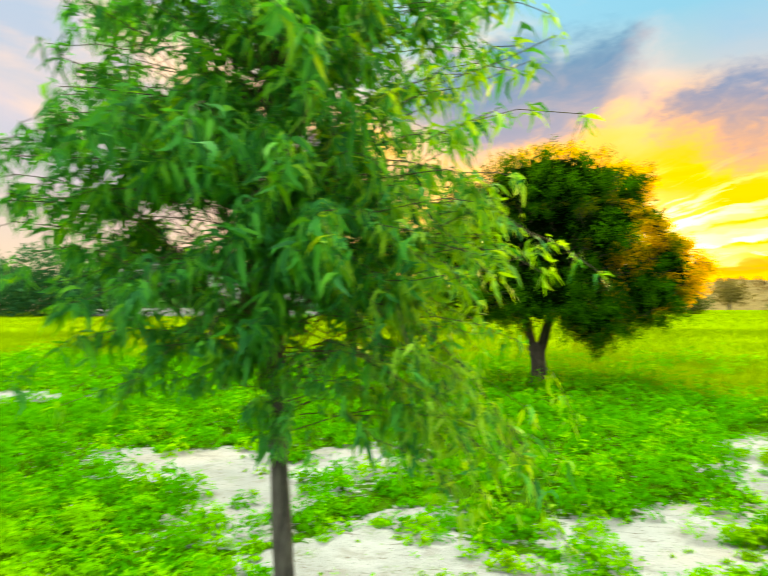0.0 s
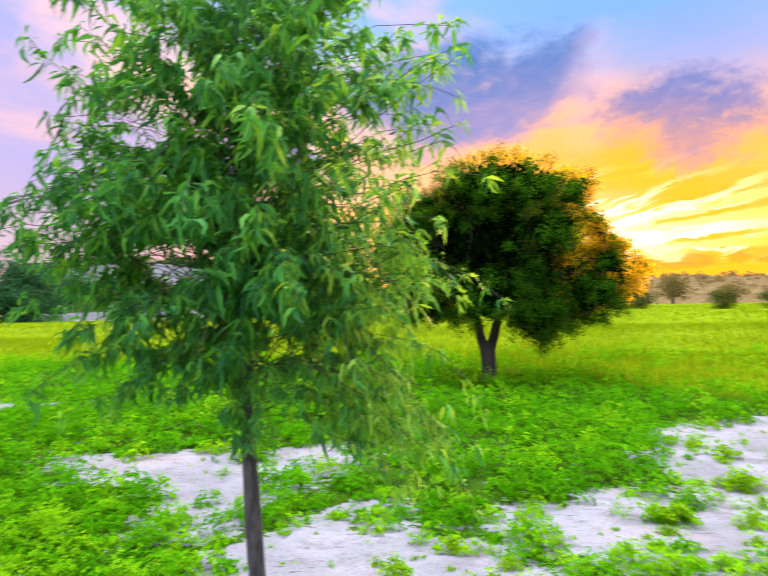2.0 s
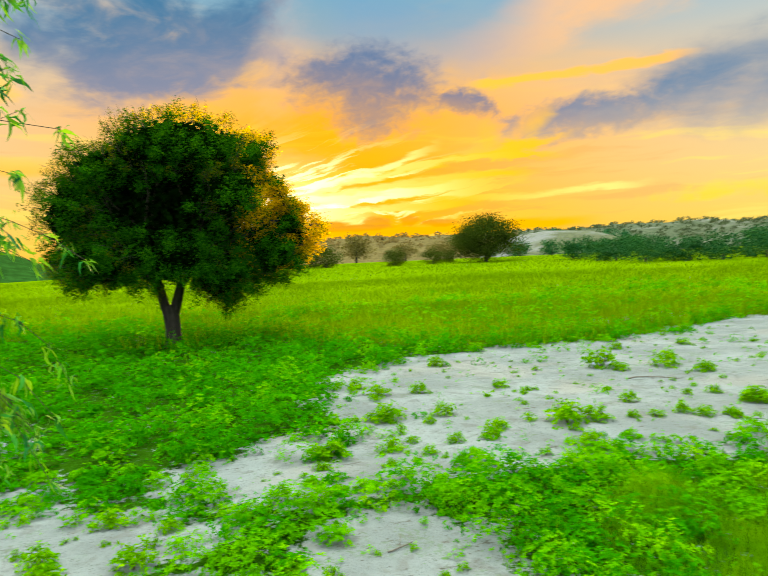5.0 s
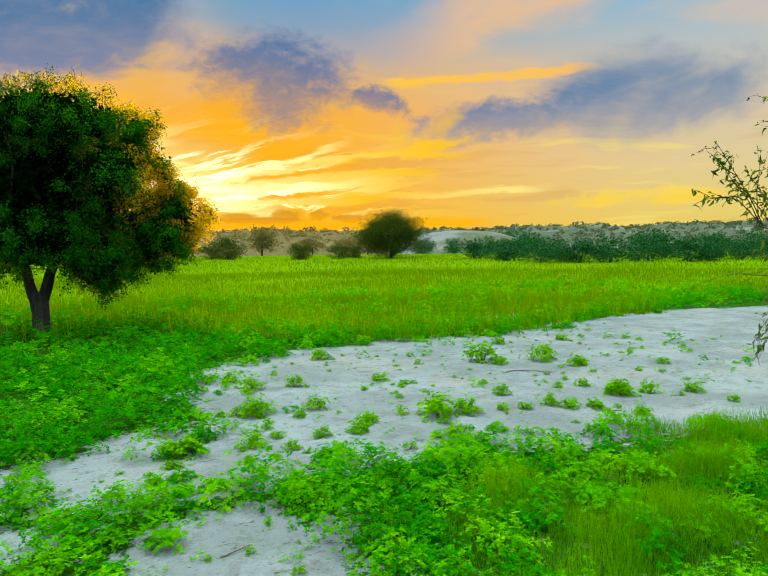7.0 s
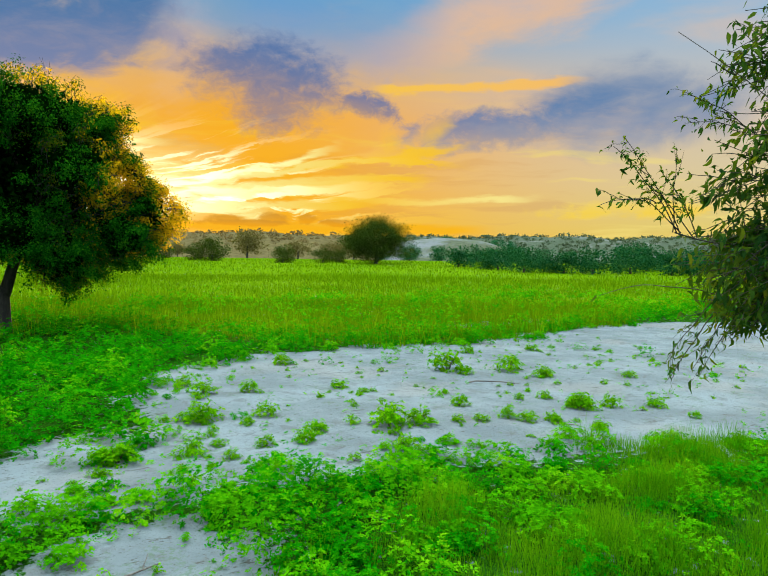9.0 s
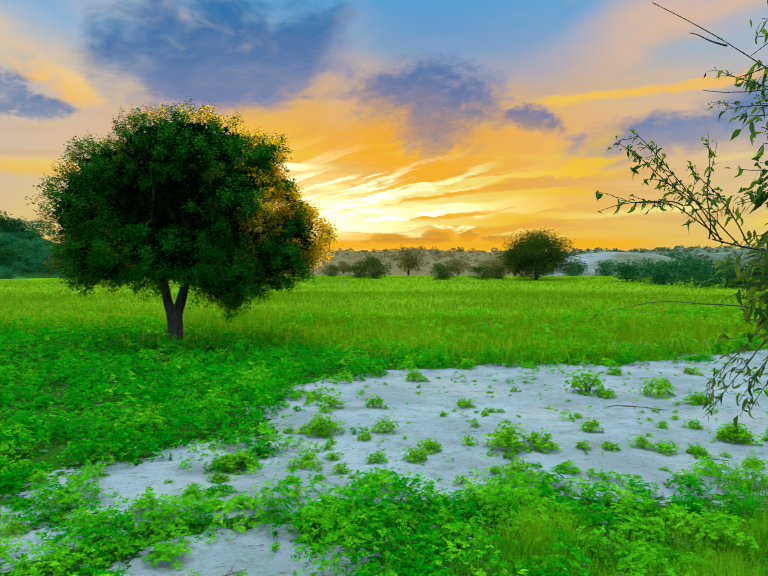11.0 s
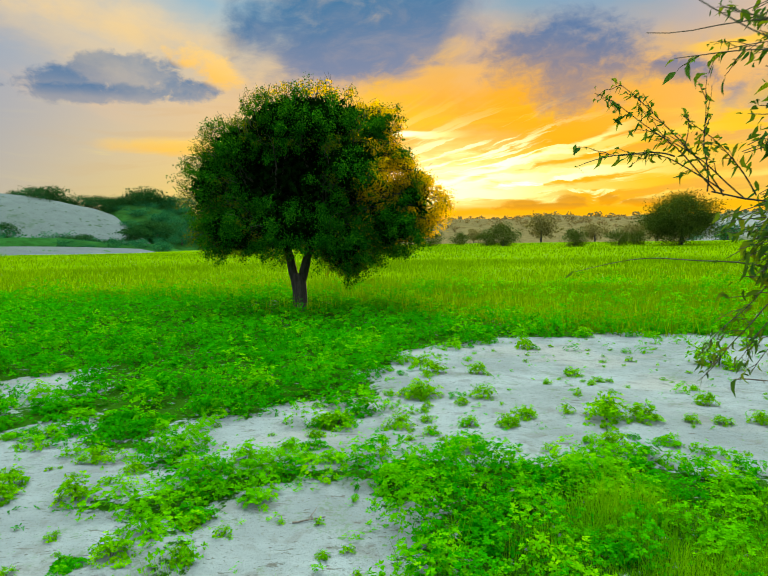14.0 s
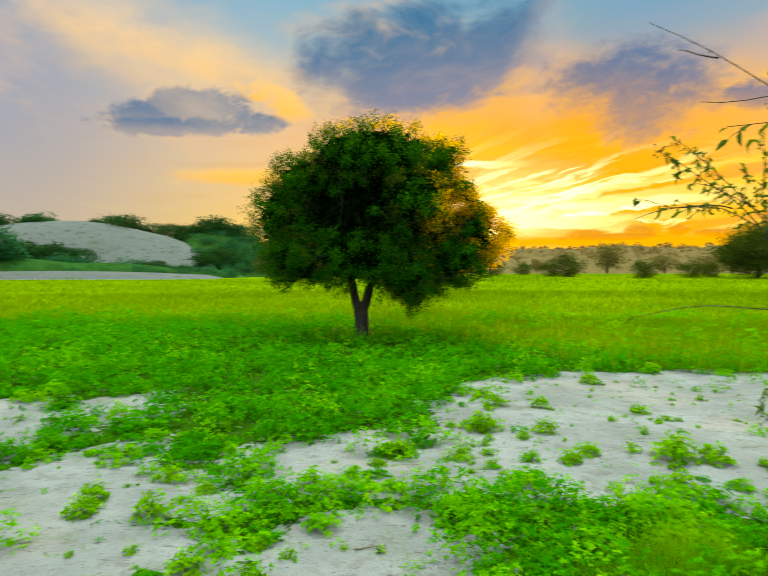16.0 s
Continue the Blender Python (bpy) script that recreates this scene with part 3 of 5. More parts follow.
def waves(x, y, scale, seed):
    """Cheap smooth noise, about -1 to 1."""
    r = np.random.default_rng(seed)
    v = np.zeros(np.shape(x))
    for k in range(7):
        a, f, ph = r.uniform(0, 2 * np.pi), scale * r.uniform(0.6, 2.2), r.uniform(0, 6.3)
        v = v + np.sin((x * np.cos(a) + y * np.sin(a)) * f + ph)
    return v / 3.2


def cover_at(x, y):
    """How far the ground is grown over: 0 bare sand, 1 full."""
    d = np.full(np.shape(x), 1e9)
    for poly in SAND:
        d = np.minimum(d, away_from(poly, x, y))
    d = d + 0.20 * waves(x, y, 4.0, 3) + 0.13 * waves(x, y, 11.0, 4)
    return np.clip(d / 0.42 + 0.42, 0, 1)


def meadow_at(x, y):
    edge = np.interp(x, [p[0] for p in MEADOW_EDGE], [p[1] for p in MEADOW_EDGE])
    return np.clip((y - edge + 0.8 * waves(x, y, 0.7, 5)) / 4.0 + 0.5, 0, 1)


def ground_z(x, y):
    """The height of the ground: flat near by, rising gently to the far edge of the field."""
    x, y = np.asarray(x, float), np.asarray(y, float)
    r = np.hypot(x - 1.5, y + 1.0)
    west = np.clip(0.5 - np.degrees(np.arctan2(x - 1.5, np.maximum(y + 1.0, 1e-3))) / 18, 0, 1)
    rise = (0.0205 - 0.0085 * west) * 6 * np.log1p(np.exp(np.clip((np.minimum(r, 110) - 26) / 6, -30, 30)))
    return rise + np.clip(14 / (r + 8), 0, 1) * (0.022 * waves(x, y, 1.6, 11) + 0.010 * waves(x, y, 5.0, 12)) - np.clip((r - 300) / 500, 0, 4)


def build_ground():
    u = np.linspace(-1, 1, 281)
    xs = 3.0 + 9.0 * np.sinh(6.4 * u)
    ys = 5.0 + 9.0 * np.sinh(6.4 * u)
    gx, gy = np.meshgrid(xs, ys, indexing="ij")
    gz = ground_z(gx, gy)
    n = len(u)
    i, j = np.meshgrid(np.arange(n - 1), np.arange(n - 1), indexing="ij")
    quads = np.stack([i * n + j, (i + 1) * n + j, (i + 1) * n + j + 1, i * n + j + 1], -1).reshape(-1, 4)
    me = mesh_np("ground", np.stack([gx, gy, gz], -1).reshape(-1, 3), quads, GROUND, True)
    far = np.hypot(gx, gy)
    rim = np.clip((far - 97) / 2, 0, 1) * np.clip((111 - far) / 2, 0, 1) * np.clip((np.degrees(np.arctan2(-gx, gy)) - 14) / 3, 0, 1) * np.clip((34 - np.degrees(np.arctan2(-gx, gy))) / 3, 0, 1)
    cov = np.minimum(cover_at(gx, gy), 1 - rim)
    for key, val in (("cover", cov), ("meadow", meadow_at(gx, gy))):
        a = me.attributes.new(key, "FLOAT", "POINT")
        a.data.foreach_set("value", val.astype(np.float32).ravel())
    tagged(new("ground", me), "pale sandy ground grown over with low green weeds", "ground", kind="structure")


build_ground()

# ---------------------------------------------------------------- low plants


def clump(cx, cy, rad, high, count, leaf, r, cz=None, arms=6):
    """The leaves of low leafy plants at the places given, all arrays: whorls of leaves on bumpy domes, count leaves each."""
    n = len(cx)
    rep = np.repeat(np.arange(n), count // arms)
    m = len(rep)
    a, up = r.uniform(0, 2 * np.pi, m), r.uniform(0.0, 1.0, m) ** 0.8
    flat = np.sqrt(1 - up * up)
    out = np.stack([np.cos(a) * flat, np.sin(a) * flat, up], -1)
    ph = r.uniform(0, 6.3, (3, n))[:, rep]
    bump = 1 + 0.20 * np.sin(3 * a + ph[0]) + 0.15 * np.sin(7 * a + 4 * up + ph[1]) + 0.12 * np.sin(9 * up + 2 * a + ph[2])
    deep = bump * (1 - 0.38 * r.uniform(0, 1, m) ** 2.2)
    z0 = ground_z(cx, cy) if cz is None else cz
    cen = np.stack([cx[rep], cy[rep], z0[rep]], -1) + out * np.stack([rad[rep], rad[rep], high[rep]], -1) * deep[:, None]
    axis = unit(out * 0.6 + [0, 0, 0.8] + r.normal(size=(m, 3)) * 0.30)
    u = unit(np.cross(axis, r.normal(size=(m, 3))))
    v = np.cross(axis, u)
    turn = (np.arange(arms) * 2 * np.pi / arms)[None] + r.normal(size=(m, arms)) * 0.3
    way = np.cos(turn)[..., None] * u[:, None] + np.sin(turn)[..., None] * v[:, None] + axis[:, None] * r.uniform(-0.25, 0.55, (m, arms))[..., None]
    way = unit(way.reshape(-1, 3))
    nor = np.repeat(axis, arms, 0) + r.normal(size=way.shape) * 0.22
    size = np.repeat(leaf[rep] * r.uniform(0.6, 1.25, m), arms) * r.uniform(0.7, 1.25, m * arms)
    base = np.repeat(cen, arms, 0) + way * (size * 0.12)[:, None]
    return leaf_diamonds(base, way, size, size * r.uniform(0.52, 0.74, m * arms), r, 0.18, side=unit(np.cross(way, nor)))


def grassy(x, y):
    """Where fine grass takes over from the weeds, close by."""
    return np.clip((x - 2.9 - 0.5 * (y - 2.0) + 0.3 * waves(x, y, 2.0, 36)) / 0.8, 0, 1) * np.clip((2.75 + 0.10 * (x - 4) - y + 0.25 * waves(x, y, 3.0, 37)) / 0.5, 0, 1)


def in_fan(x, y):
    """The ground ahead of the walk, from its near edge outwards."""
    near = np.minimum(np.hypot(x - 0.65, y + 0.85), np.minimum(np.hypot(x - 1.6, y + 0.95), np.hypot(x - 2.6, y + 1.2)))
    return (near > 2.15) & (x > 0.4 - 1.35 * (y + 0.7)) & (x < 1.9 + 2.15 * (y + 0.9))


def build_weeds():
    """The carpet of weeds, thick near the camera and coarser farther off."""
    r = np.random.default_rng(21)
    sheets, pale = [], []
    for (x0, x1, y0, y1, gap, cnt, rad, high, leaf) in (
            (-6.5, 10.0, 0.9, 5.2, 0.215, 480, 0.168, 0.215, 0.0240),
            (-9.0, 17.0, 5.2, 10.5, 0.340, 320, 0.235, 0.37, 0.038),
            (-8, 11, -6, 0.9, 0.45, 48, 0.24, 0.20, 0.06),
            (-16, 26, 10.5, 23.0, 0.440, 140, 0.37, 0.42, 0.056)):
        gx, gy = np.meshgrid(np.arange(x0, x1, gap), np.arange(y0, y1, gap))
        n = gx.size
        x, y = gx.ravel() + gap * r.uniform(-0.45, 0.45, n), gy.ravel() + gap * r.uniform(-0.45, 0.45, n)
        c = cover_at(x, y)
        lush = np.clip(0.5 + 0.45 * waves(x, y, 2.4, 31) + 0.3 * waves(x, y, 0.9, 32), 0, 1.2)
        ok = (r.uniform(0, 1, n) < c ** 1.2 * (0.72 + 0.28 * lush) * (1 - 0.35 * grassy(x, y))) & (np.abs(x - 3.5) < 6 + 1.05 * np.abs(y + 2)) & (meadow_at(x, y) < r.uniform(0.4, 1.3, n)) & (in_fan(x, y) | (y < 0.9) | (y > 10.5))
        x, y, c, lush = x[ok], y[ok], c[ok], lush[ok]
        k = len(x)
        grow = (0.50 + 0.50 * c) * (0.52 + 0.55 * np.clip(lush, 0, 1.2)) * r.uniform(0.62, 1.25, k)
        grow = grow * np.clip(0.88 + 0.6 * waves(x, y, 4.2, 34), 0.35, 1.5)
        light = r.uniform(0, 1, k) < np.clip(0.54 * np.clip((4.6 - y) / 0.8, 0, 1) + 0.6 * (c < 0.8) + 0.5 * (meadow_at(x, y) > 0.25) * np.clip((x - 3.5) / 2.5, 0.2, 1) + 0.08 + 0.25 * waves(x, y, 1.2, 35), 0, 0.72)
        for kind, pick in ((sheets, ~light), (pale, light)):
            kind.append(clump(x[pick], y[pick], rad * (0.45 + 0.62 * grow[pick]), high * grow[pick], cnt, np.full(pick.sum(), leaf), r))
    # a mat of small plants between the clumps
    for x0, x1, y0, y1, per, leaf in ((-6.5, 10.0, 0.9, 5.2, 40, 0.020), (-9.0, 17.0, 5.2, 10.5, 16, 0.030)):
        n = int((x1 - x0) * (y1 - y0) * per)
        x, y = r.uniform(x0, x1, n), r.uniform(y0, y1, n)
        ok = (cover_at(x, y) > r.uniform(0.45, 1.0, n)) & in_fan(x, y)
        x, y = x[ok], y[ok]
        k = len(x)
        sheets.append(clump(x, y, r.uniform(0.04, 0.10, k) * leaf / 0.020, r.uniform(0.02, 0.07, k), 20, np.full(k, leaf), r, arms=5))
    # seedlings thinning out over the sand
    n = 11000
    x, y = r.uniform(-5, 13, n), r.uniform(1.4, 9.5, n)
    c = cover_at(x, y)
    ok = (c < 0.75) & (r.uniform(0, 1, n) < (0.10 + c) * np.clip(0.5 + 0.6 * waves(x, y, 2.0, 33), 0, 1))
    x, y = x[ok], y[ok]
    k = len(x)
    pale.append(clump(x, y, r.uniform(0.015, 0.06, k), r.uniform(0.01, 0.07, k), 30, r.uniform(0.010, 0.022, k), r, arms=5))
    # rounded plants that loosen the carpet's edge
    n = 1500
    x, y = r.uniform(-1.5, 13, n), r.uniform(3.2, 9.6, n)
    c = cover_at(x, y)
    ok = (r.uniform(0, 1, n) < np.where(c > 0.6, 0, np.where(c > 0.02, 0.75, 0.09 * np.clip(0.4 + waves(x, y, 1.3, 38), 0, 1)))) & in_fan(x, y)
    x, y = x[ok], y[ok]
    k = len(x)
    wide = r.uniform(0.05, 0.15, k) * np.clip(0.75 + 0.05 * y, 0.8, 1.2)
    for kind, pick in ((sheets, np.arange(k) % 3 == 0), (pale, np.arange(k) % 3 > 0)):
        kind.append(clump(x[pick], y[pick], wide[pick], wide[pick] * r.uniform(0.7, 1.2, pick.sum()), 210, 0.012 + 0.10 * wide[pick], r))
    v, q = joined(sheets)
    tagged(new("low_weeds", mesh_np("low_weeds", v, q, WEED_LEAF)), "deep green low weeds carpeting the sand", "weeds", kind="stuff")
    v, q = joined(pale)
    tagged(new("pale_weeds", mesh_np("pale_weeds", v, q, PALE_WEED)), "yellow-green low weeds along the edges of the sand", "weeds", kind="stuff")


def blades(x, y, high, wide, r):
    n = len(x)
    a = r.uniform(0, 2 * np.pi, n)
    z = ground_z(x, y)
    lean = r.normal(size=(n, 2)) * 0.22
    side = np.stack([np.cos(a), np.sin(a), np.zeros(n)], -1) * (wide * 0.5)[:, None]
    base = np.stack([x, y, z], -1)
    top = base + np.stack([lean[:, 0] * high, lean[:, 1] * high, high], -1)
    verts = np.stack([base - side, base + side, top + side * 0.15, top - side * 0.15], 1).reshape(-1, 3)
    return verts, np.arange(4 * n).reshape(-1, 4)


def build_meadow():
    r = np.random.default_rng(22)
    sheets = []
    for (r0, r1, n, high, wide) in ((8, 24, 80000, 0.34, 0.017), (24, 48, 100000, 0.27, 0.024), (48, 104, 80000, 0.23, 0.05)):
        rad = np.sqrt(r.uniform(r0 * r0, r1 * r1, n))
        ang = np.radians(r.uniform(-62, 78, n))
        x, y = 1.5 + rad * np.sin(ang), -1 + rad * np.cos(ang)
        ok = (np.clip(meadow_at(x, y) * 2.2, 0, 1) * (0.78 + 0.22 * waves(x, y, 0.9, 41)) > r.uniform(0, 1, n) * 0.9) & ((x > -18) | (rad < 96))
        x, y = x[ok], y[ok]
        k = len(x)
        sheets.append(blades(x, y, high * r.uniform(0.5, 1.25, k) * (0.8 + 0.25 * waves(x, y, 0.35, 42)), np.full(k, wide) * r.uniform(0.6, 1.3, k), r))
    # finer grass among the weeds close by
    n = 120000
    x, y = r.uniform(-4, 8, n), r.uniform(0.8, 3.6, n)
    ok = cover_at(x, y) * np.maximum((0.5 + 0.5 * waves(x, y, 1.1, 43)) * np.clip((3.7 - y) / 1.6, 0, 1), 1.2 * grassy(x, y)) > r.uniform(0.30, 1.0, n)
    x, y = x[ok], y[ok]
    near = blades(x, y, r.uniform(0.05, 0.24, len(x)) * np.clip(0.55 + 0.7 * waves(x, y, 4.0, 45), 0.3, 1.5), np.full(len(x), 0.0042), r)
    tagged(new("fine_grass", mesh_np("fine_grass", *near, FINE_GRASS)), "fine green grass among the weeds close by", "grass", kind="stuff")
    v, q = joined(sheets)
    tagged(new("meadow_grass", mesh_np("meadow_grass", v, q, GRASS)), "tall yellow-green meadow grass across the flat field", "grass", kind="stuff")


def build_stalks():
    r = np.random.default_rng(24)
    n = 56000
    rad, ang = np.sqrt(r.uniform(81, 26 * 26, n)), np.radians(r.uniform(-50, 70, n))
    x, y = 1.5 + rad * np.sin(ang), -1 + rad * np.cos(ang)
    m = meadow_at(x, y)
    ok = (m > 0.08) & (r.uniform(0, 1, n) < 0.75 * np.clip(1.3 - m, 0.3, 1) * np.clip(0.55 + 0.7 * waves(x, y, 0.8, 44), 0, 1)) & (np.hypot(x - 1.4, y - 14.2) > 3.0)
    x, y = x[ok], y[ok]
    k = len(x)
    foot = r.normal(size=(90, 2)) * [0.55, 0.30] + [1.78, 14.35]
    x, y = np.append(x, foot[:, 0]), np.append(y, foot[:, 1])
    k = len(x)
    v, q = blades(x, y, r.uniform(0.25, 0.55, k), r.uniform(0.008, 0.018, k), r)
    tagged(new("yellow_grass", mesh_np("yellow_grass", v, q, STALKS)), "thin yellow-green grass stalks at the meadow's near edge", "grass", kind="stuff")


build_weeds()
build_meadow()
build_stalks()


def weed_plant(seed, tall=False, leaves=900, leaf=0.0165):
    """A single leafy weed of about 10 cm radius: stems and leaves."""
    r = np.random.default_rng(seed)
    root = new("weed_plant")
    stems = []
    tips = []
    for k in range(6):
        a = r.uniform(0, 6.3)
        q = r.uniform(0.03, 0.07)
        tip = (math.cos(a) * q, math.sin(a) * q, r.uniform(0.05, 0.10) * (2.6 if tall and k < 2 else 1))
        line = bend_line((0, 0, -0.01), tip, 0.06, 4, r, 0.04)
        stems.append(tube(line, np.linspace(0.0026, 0.0012, 4), 4))
        tips.append(line)
    part("stem", mesh_np("weed_stem", *joined(stems), TWIG), root)
    z = np.zeros(1)
    lv = [clump(z, z, np.array([0.098]), np.array([0.092]), leaves, np.array([leaf]), r, z)]
    for line in tips:
        p = line[2:].repeat(4, 0) + r.normal(size=(8, 3)) * 0.006
        lv.append(leaf_diamonds(p, unit(r.normal(size=(8, 3)) + [0, 0, 0.5]), r.uniform(0.016, 0.030, 8), r.uniform(0.008, 0.015, 8), r))
    part("foliage", mesh_np("weed_foliage", *joined(lv), YOUNG_WEED), root)
    return tagged(root, "small leafy green weed growing alone on pale sand", "weed", "weeds on the sand")


PLANTS_NEAR = [(3.58, 5.58, .19), (4.45, 6.59, .12), (3.23, 4.6, .13), (3.51, 4.73, .07), (3.48, 4.27, .08), (3.27, 4.12, .05), (3.03, 4.11, .06), (3.87, 4.46, .09), (3.83, 4.03, .06),
               (3.54, 4.07, .04), (4.21, 4.36, .11), (4.46, 4.63, .12), (5.15, 4.38, .21), (4.89, 3.68, .13), (5.47, 4.34, .17), (5.86, 4.18, .07), (6.11, 4.11, .09), (6.48, 4.11, .1),
               (6.58, 3.9, .1), (6.86, 3.82, .09), (7.63, 4.11, .18), (3.96, 5.26, .08), (4.23, 5.44, .12), (5.1, 3.56, .05), (5.67, 5.95, .05), (5.13, 5.96, .05), (6.68, 5.49, .06)]
PLANTS_FAR = [(7.74, 6.83, .25), (8.55, 6.36, .21), (8.64, 5.73, .13), (5.64, 6.47, .12), (5.64, 8.48, .16), (2.63, 4.66, .17), (2.49, 4.34, .06), (3.89, 6.66, .15), (3.85, 7.42, .13),
              (3.24, 5.73, .06), (5.24, 5.29, .05), (7.32, 4.82, .07), (7.68, 4.74, .1), (9.18, 8.13, .13), (6.39, 4.83, .11), (7.09, 3.38, .09), (7.7, 4.16, .15), (8.06, 4.02, .12),
              (8.56, 3.76, .12), (8.4, 3.16, .07), (7.04, 3.33, .08), (8.72, 5.7, .11), (7.82, 6.5, .12), (10.55, 7.85, .14), (6.82, 3.72, .08), (7.3, 2.72, .1), (9.8, 5.09, .11)]
PLANTS_LEFT = [(0.88, 3.04, .13), (0.34, 3.35, .11), (0.38, 3.07, .13), (0.74, 3.86, .12), (1.74, 2.6, .09), (2.43, 4.36, .07), (1.39, 2.24, .11), (1.78, 2.16, .08), (2.54, 2.14, .04), (1.11, 3.55, .08)]


def build_sand_plants():
    r = random.Random(5)
    kinds = [weed_plant(50 + k) for k in range(5)]
    sprigs = [weed_plant(60 + k, False, 144, 0.030) for k in range(4)]
    spots = PLANTS_NEAR + PLANTS_FAR + PLANTS_LEFT
    tiny = []
    for k in range(420):
        x, y = (r.uniform(2.6, 13.5), r.uniform(3.4, 9.4)) if k % 2 else (r.uniform(-4.5, 3.2), r.uniform(1.8, 6.8))
        if float(cover_at(np.array([x]), np.array([y]))[0]) < 0.3:
            tiny.append((x, y, r.uniform(0.018, 0.055) if r.random() < 0.8 else r.uniform(0.05, 0.09)))
    for models, places in ((kinds, spots), (sprigs, tiny)):
        for k, (x, y, rad) in enumerate(places):
            s = rad / 0.095
            m = pose(x, y, float(ground_z(x, y)) - 0.004, 0, 0, r.uniform(0, 360)) @ Matrix.Diagonal((s, s, s * r.uniform(0.8, 1.15), 1))
            if k < len(models):
                models[k].matrix_basis = m
            else:
                ob = models[k % len(models)]
                keep, ob.scale = ob.scale.copy(), (1, 1, 1)
                copy_thing(ob, m)
                ob.scale = keep
    sprout = weed_plant(77, True)
    sprout.matrix_basis = pose(5.28, 4.6, float(ground_z(5.28, 4.6)))
    tagged(sprout, "taller green seedling with two raised leaves on the sand")


build_sand_plants()


def fallen_stick(a, b, rad, seed):
    r = np.random.default_rng(seed)
    za, zb = float(ground_z(*a)), float(ground_z(*b))
    root = new("fallen_stick")
    root.location = (*a, za)
    end = np.array([b[0] - a[0], b[1] - a[1], zb - za + rad])
    part("branch", mesh_np("stick", *tube(bend_line((0, 0, rad), end, 0.02, 7, r, 0.03), np.linspace(rad, rad * 0.5, 7), 6), DRY_STICK), root)
    part("side_twig", mesh_np("side_twig", *tube(bend_line(end * 0.5, end * 0.5 + [0.05, 0.12, 0.03], 0.05, 4, r, 0.03), np.linspace(rad * 0.6, rad * 0.3, 4), 5), DRY_STICK), root)
    tagged(root, "dry brown stick lying on pale sand", "stick", "sticks on the sand")


fallen_stick((7.45, 5.95), (7.95, 5.55), 0.012, 1)
fallen_stick((6.75, 3.72), (6.98, 3.55), 0.008, 2)
fallen_stick((2.35, 2.55), (2.55, 2.62), 0.006, 3)

# ---------------------------------------------------------------- young acacias


def in_hole(p, mid, half):
    """How far out points lie from the middle line of an opening through a crown, 1 at its rim; it runs on along y and leans."""
    d = p - np.array(mid)
    d[:, 0] -= d[:, 1] * mid[0] / 1.9
    d[:, 2] -= d[:, 1] * (mid[2] - 1.7) / 1.9
    return (d[:, 0] / half[0]) ** 2 + (d[:, 2] / half[1]) ** 2


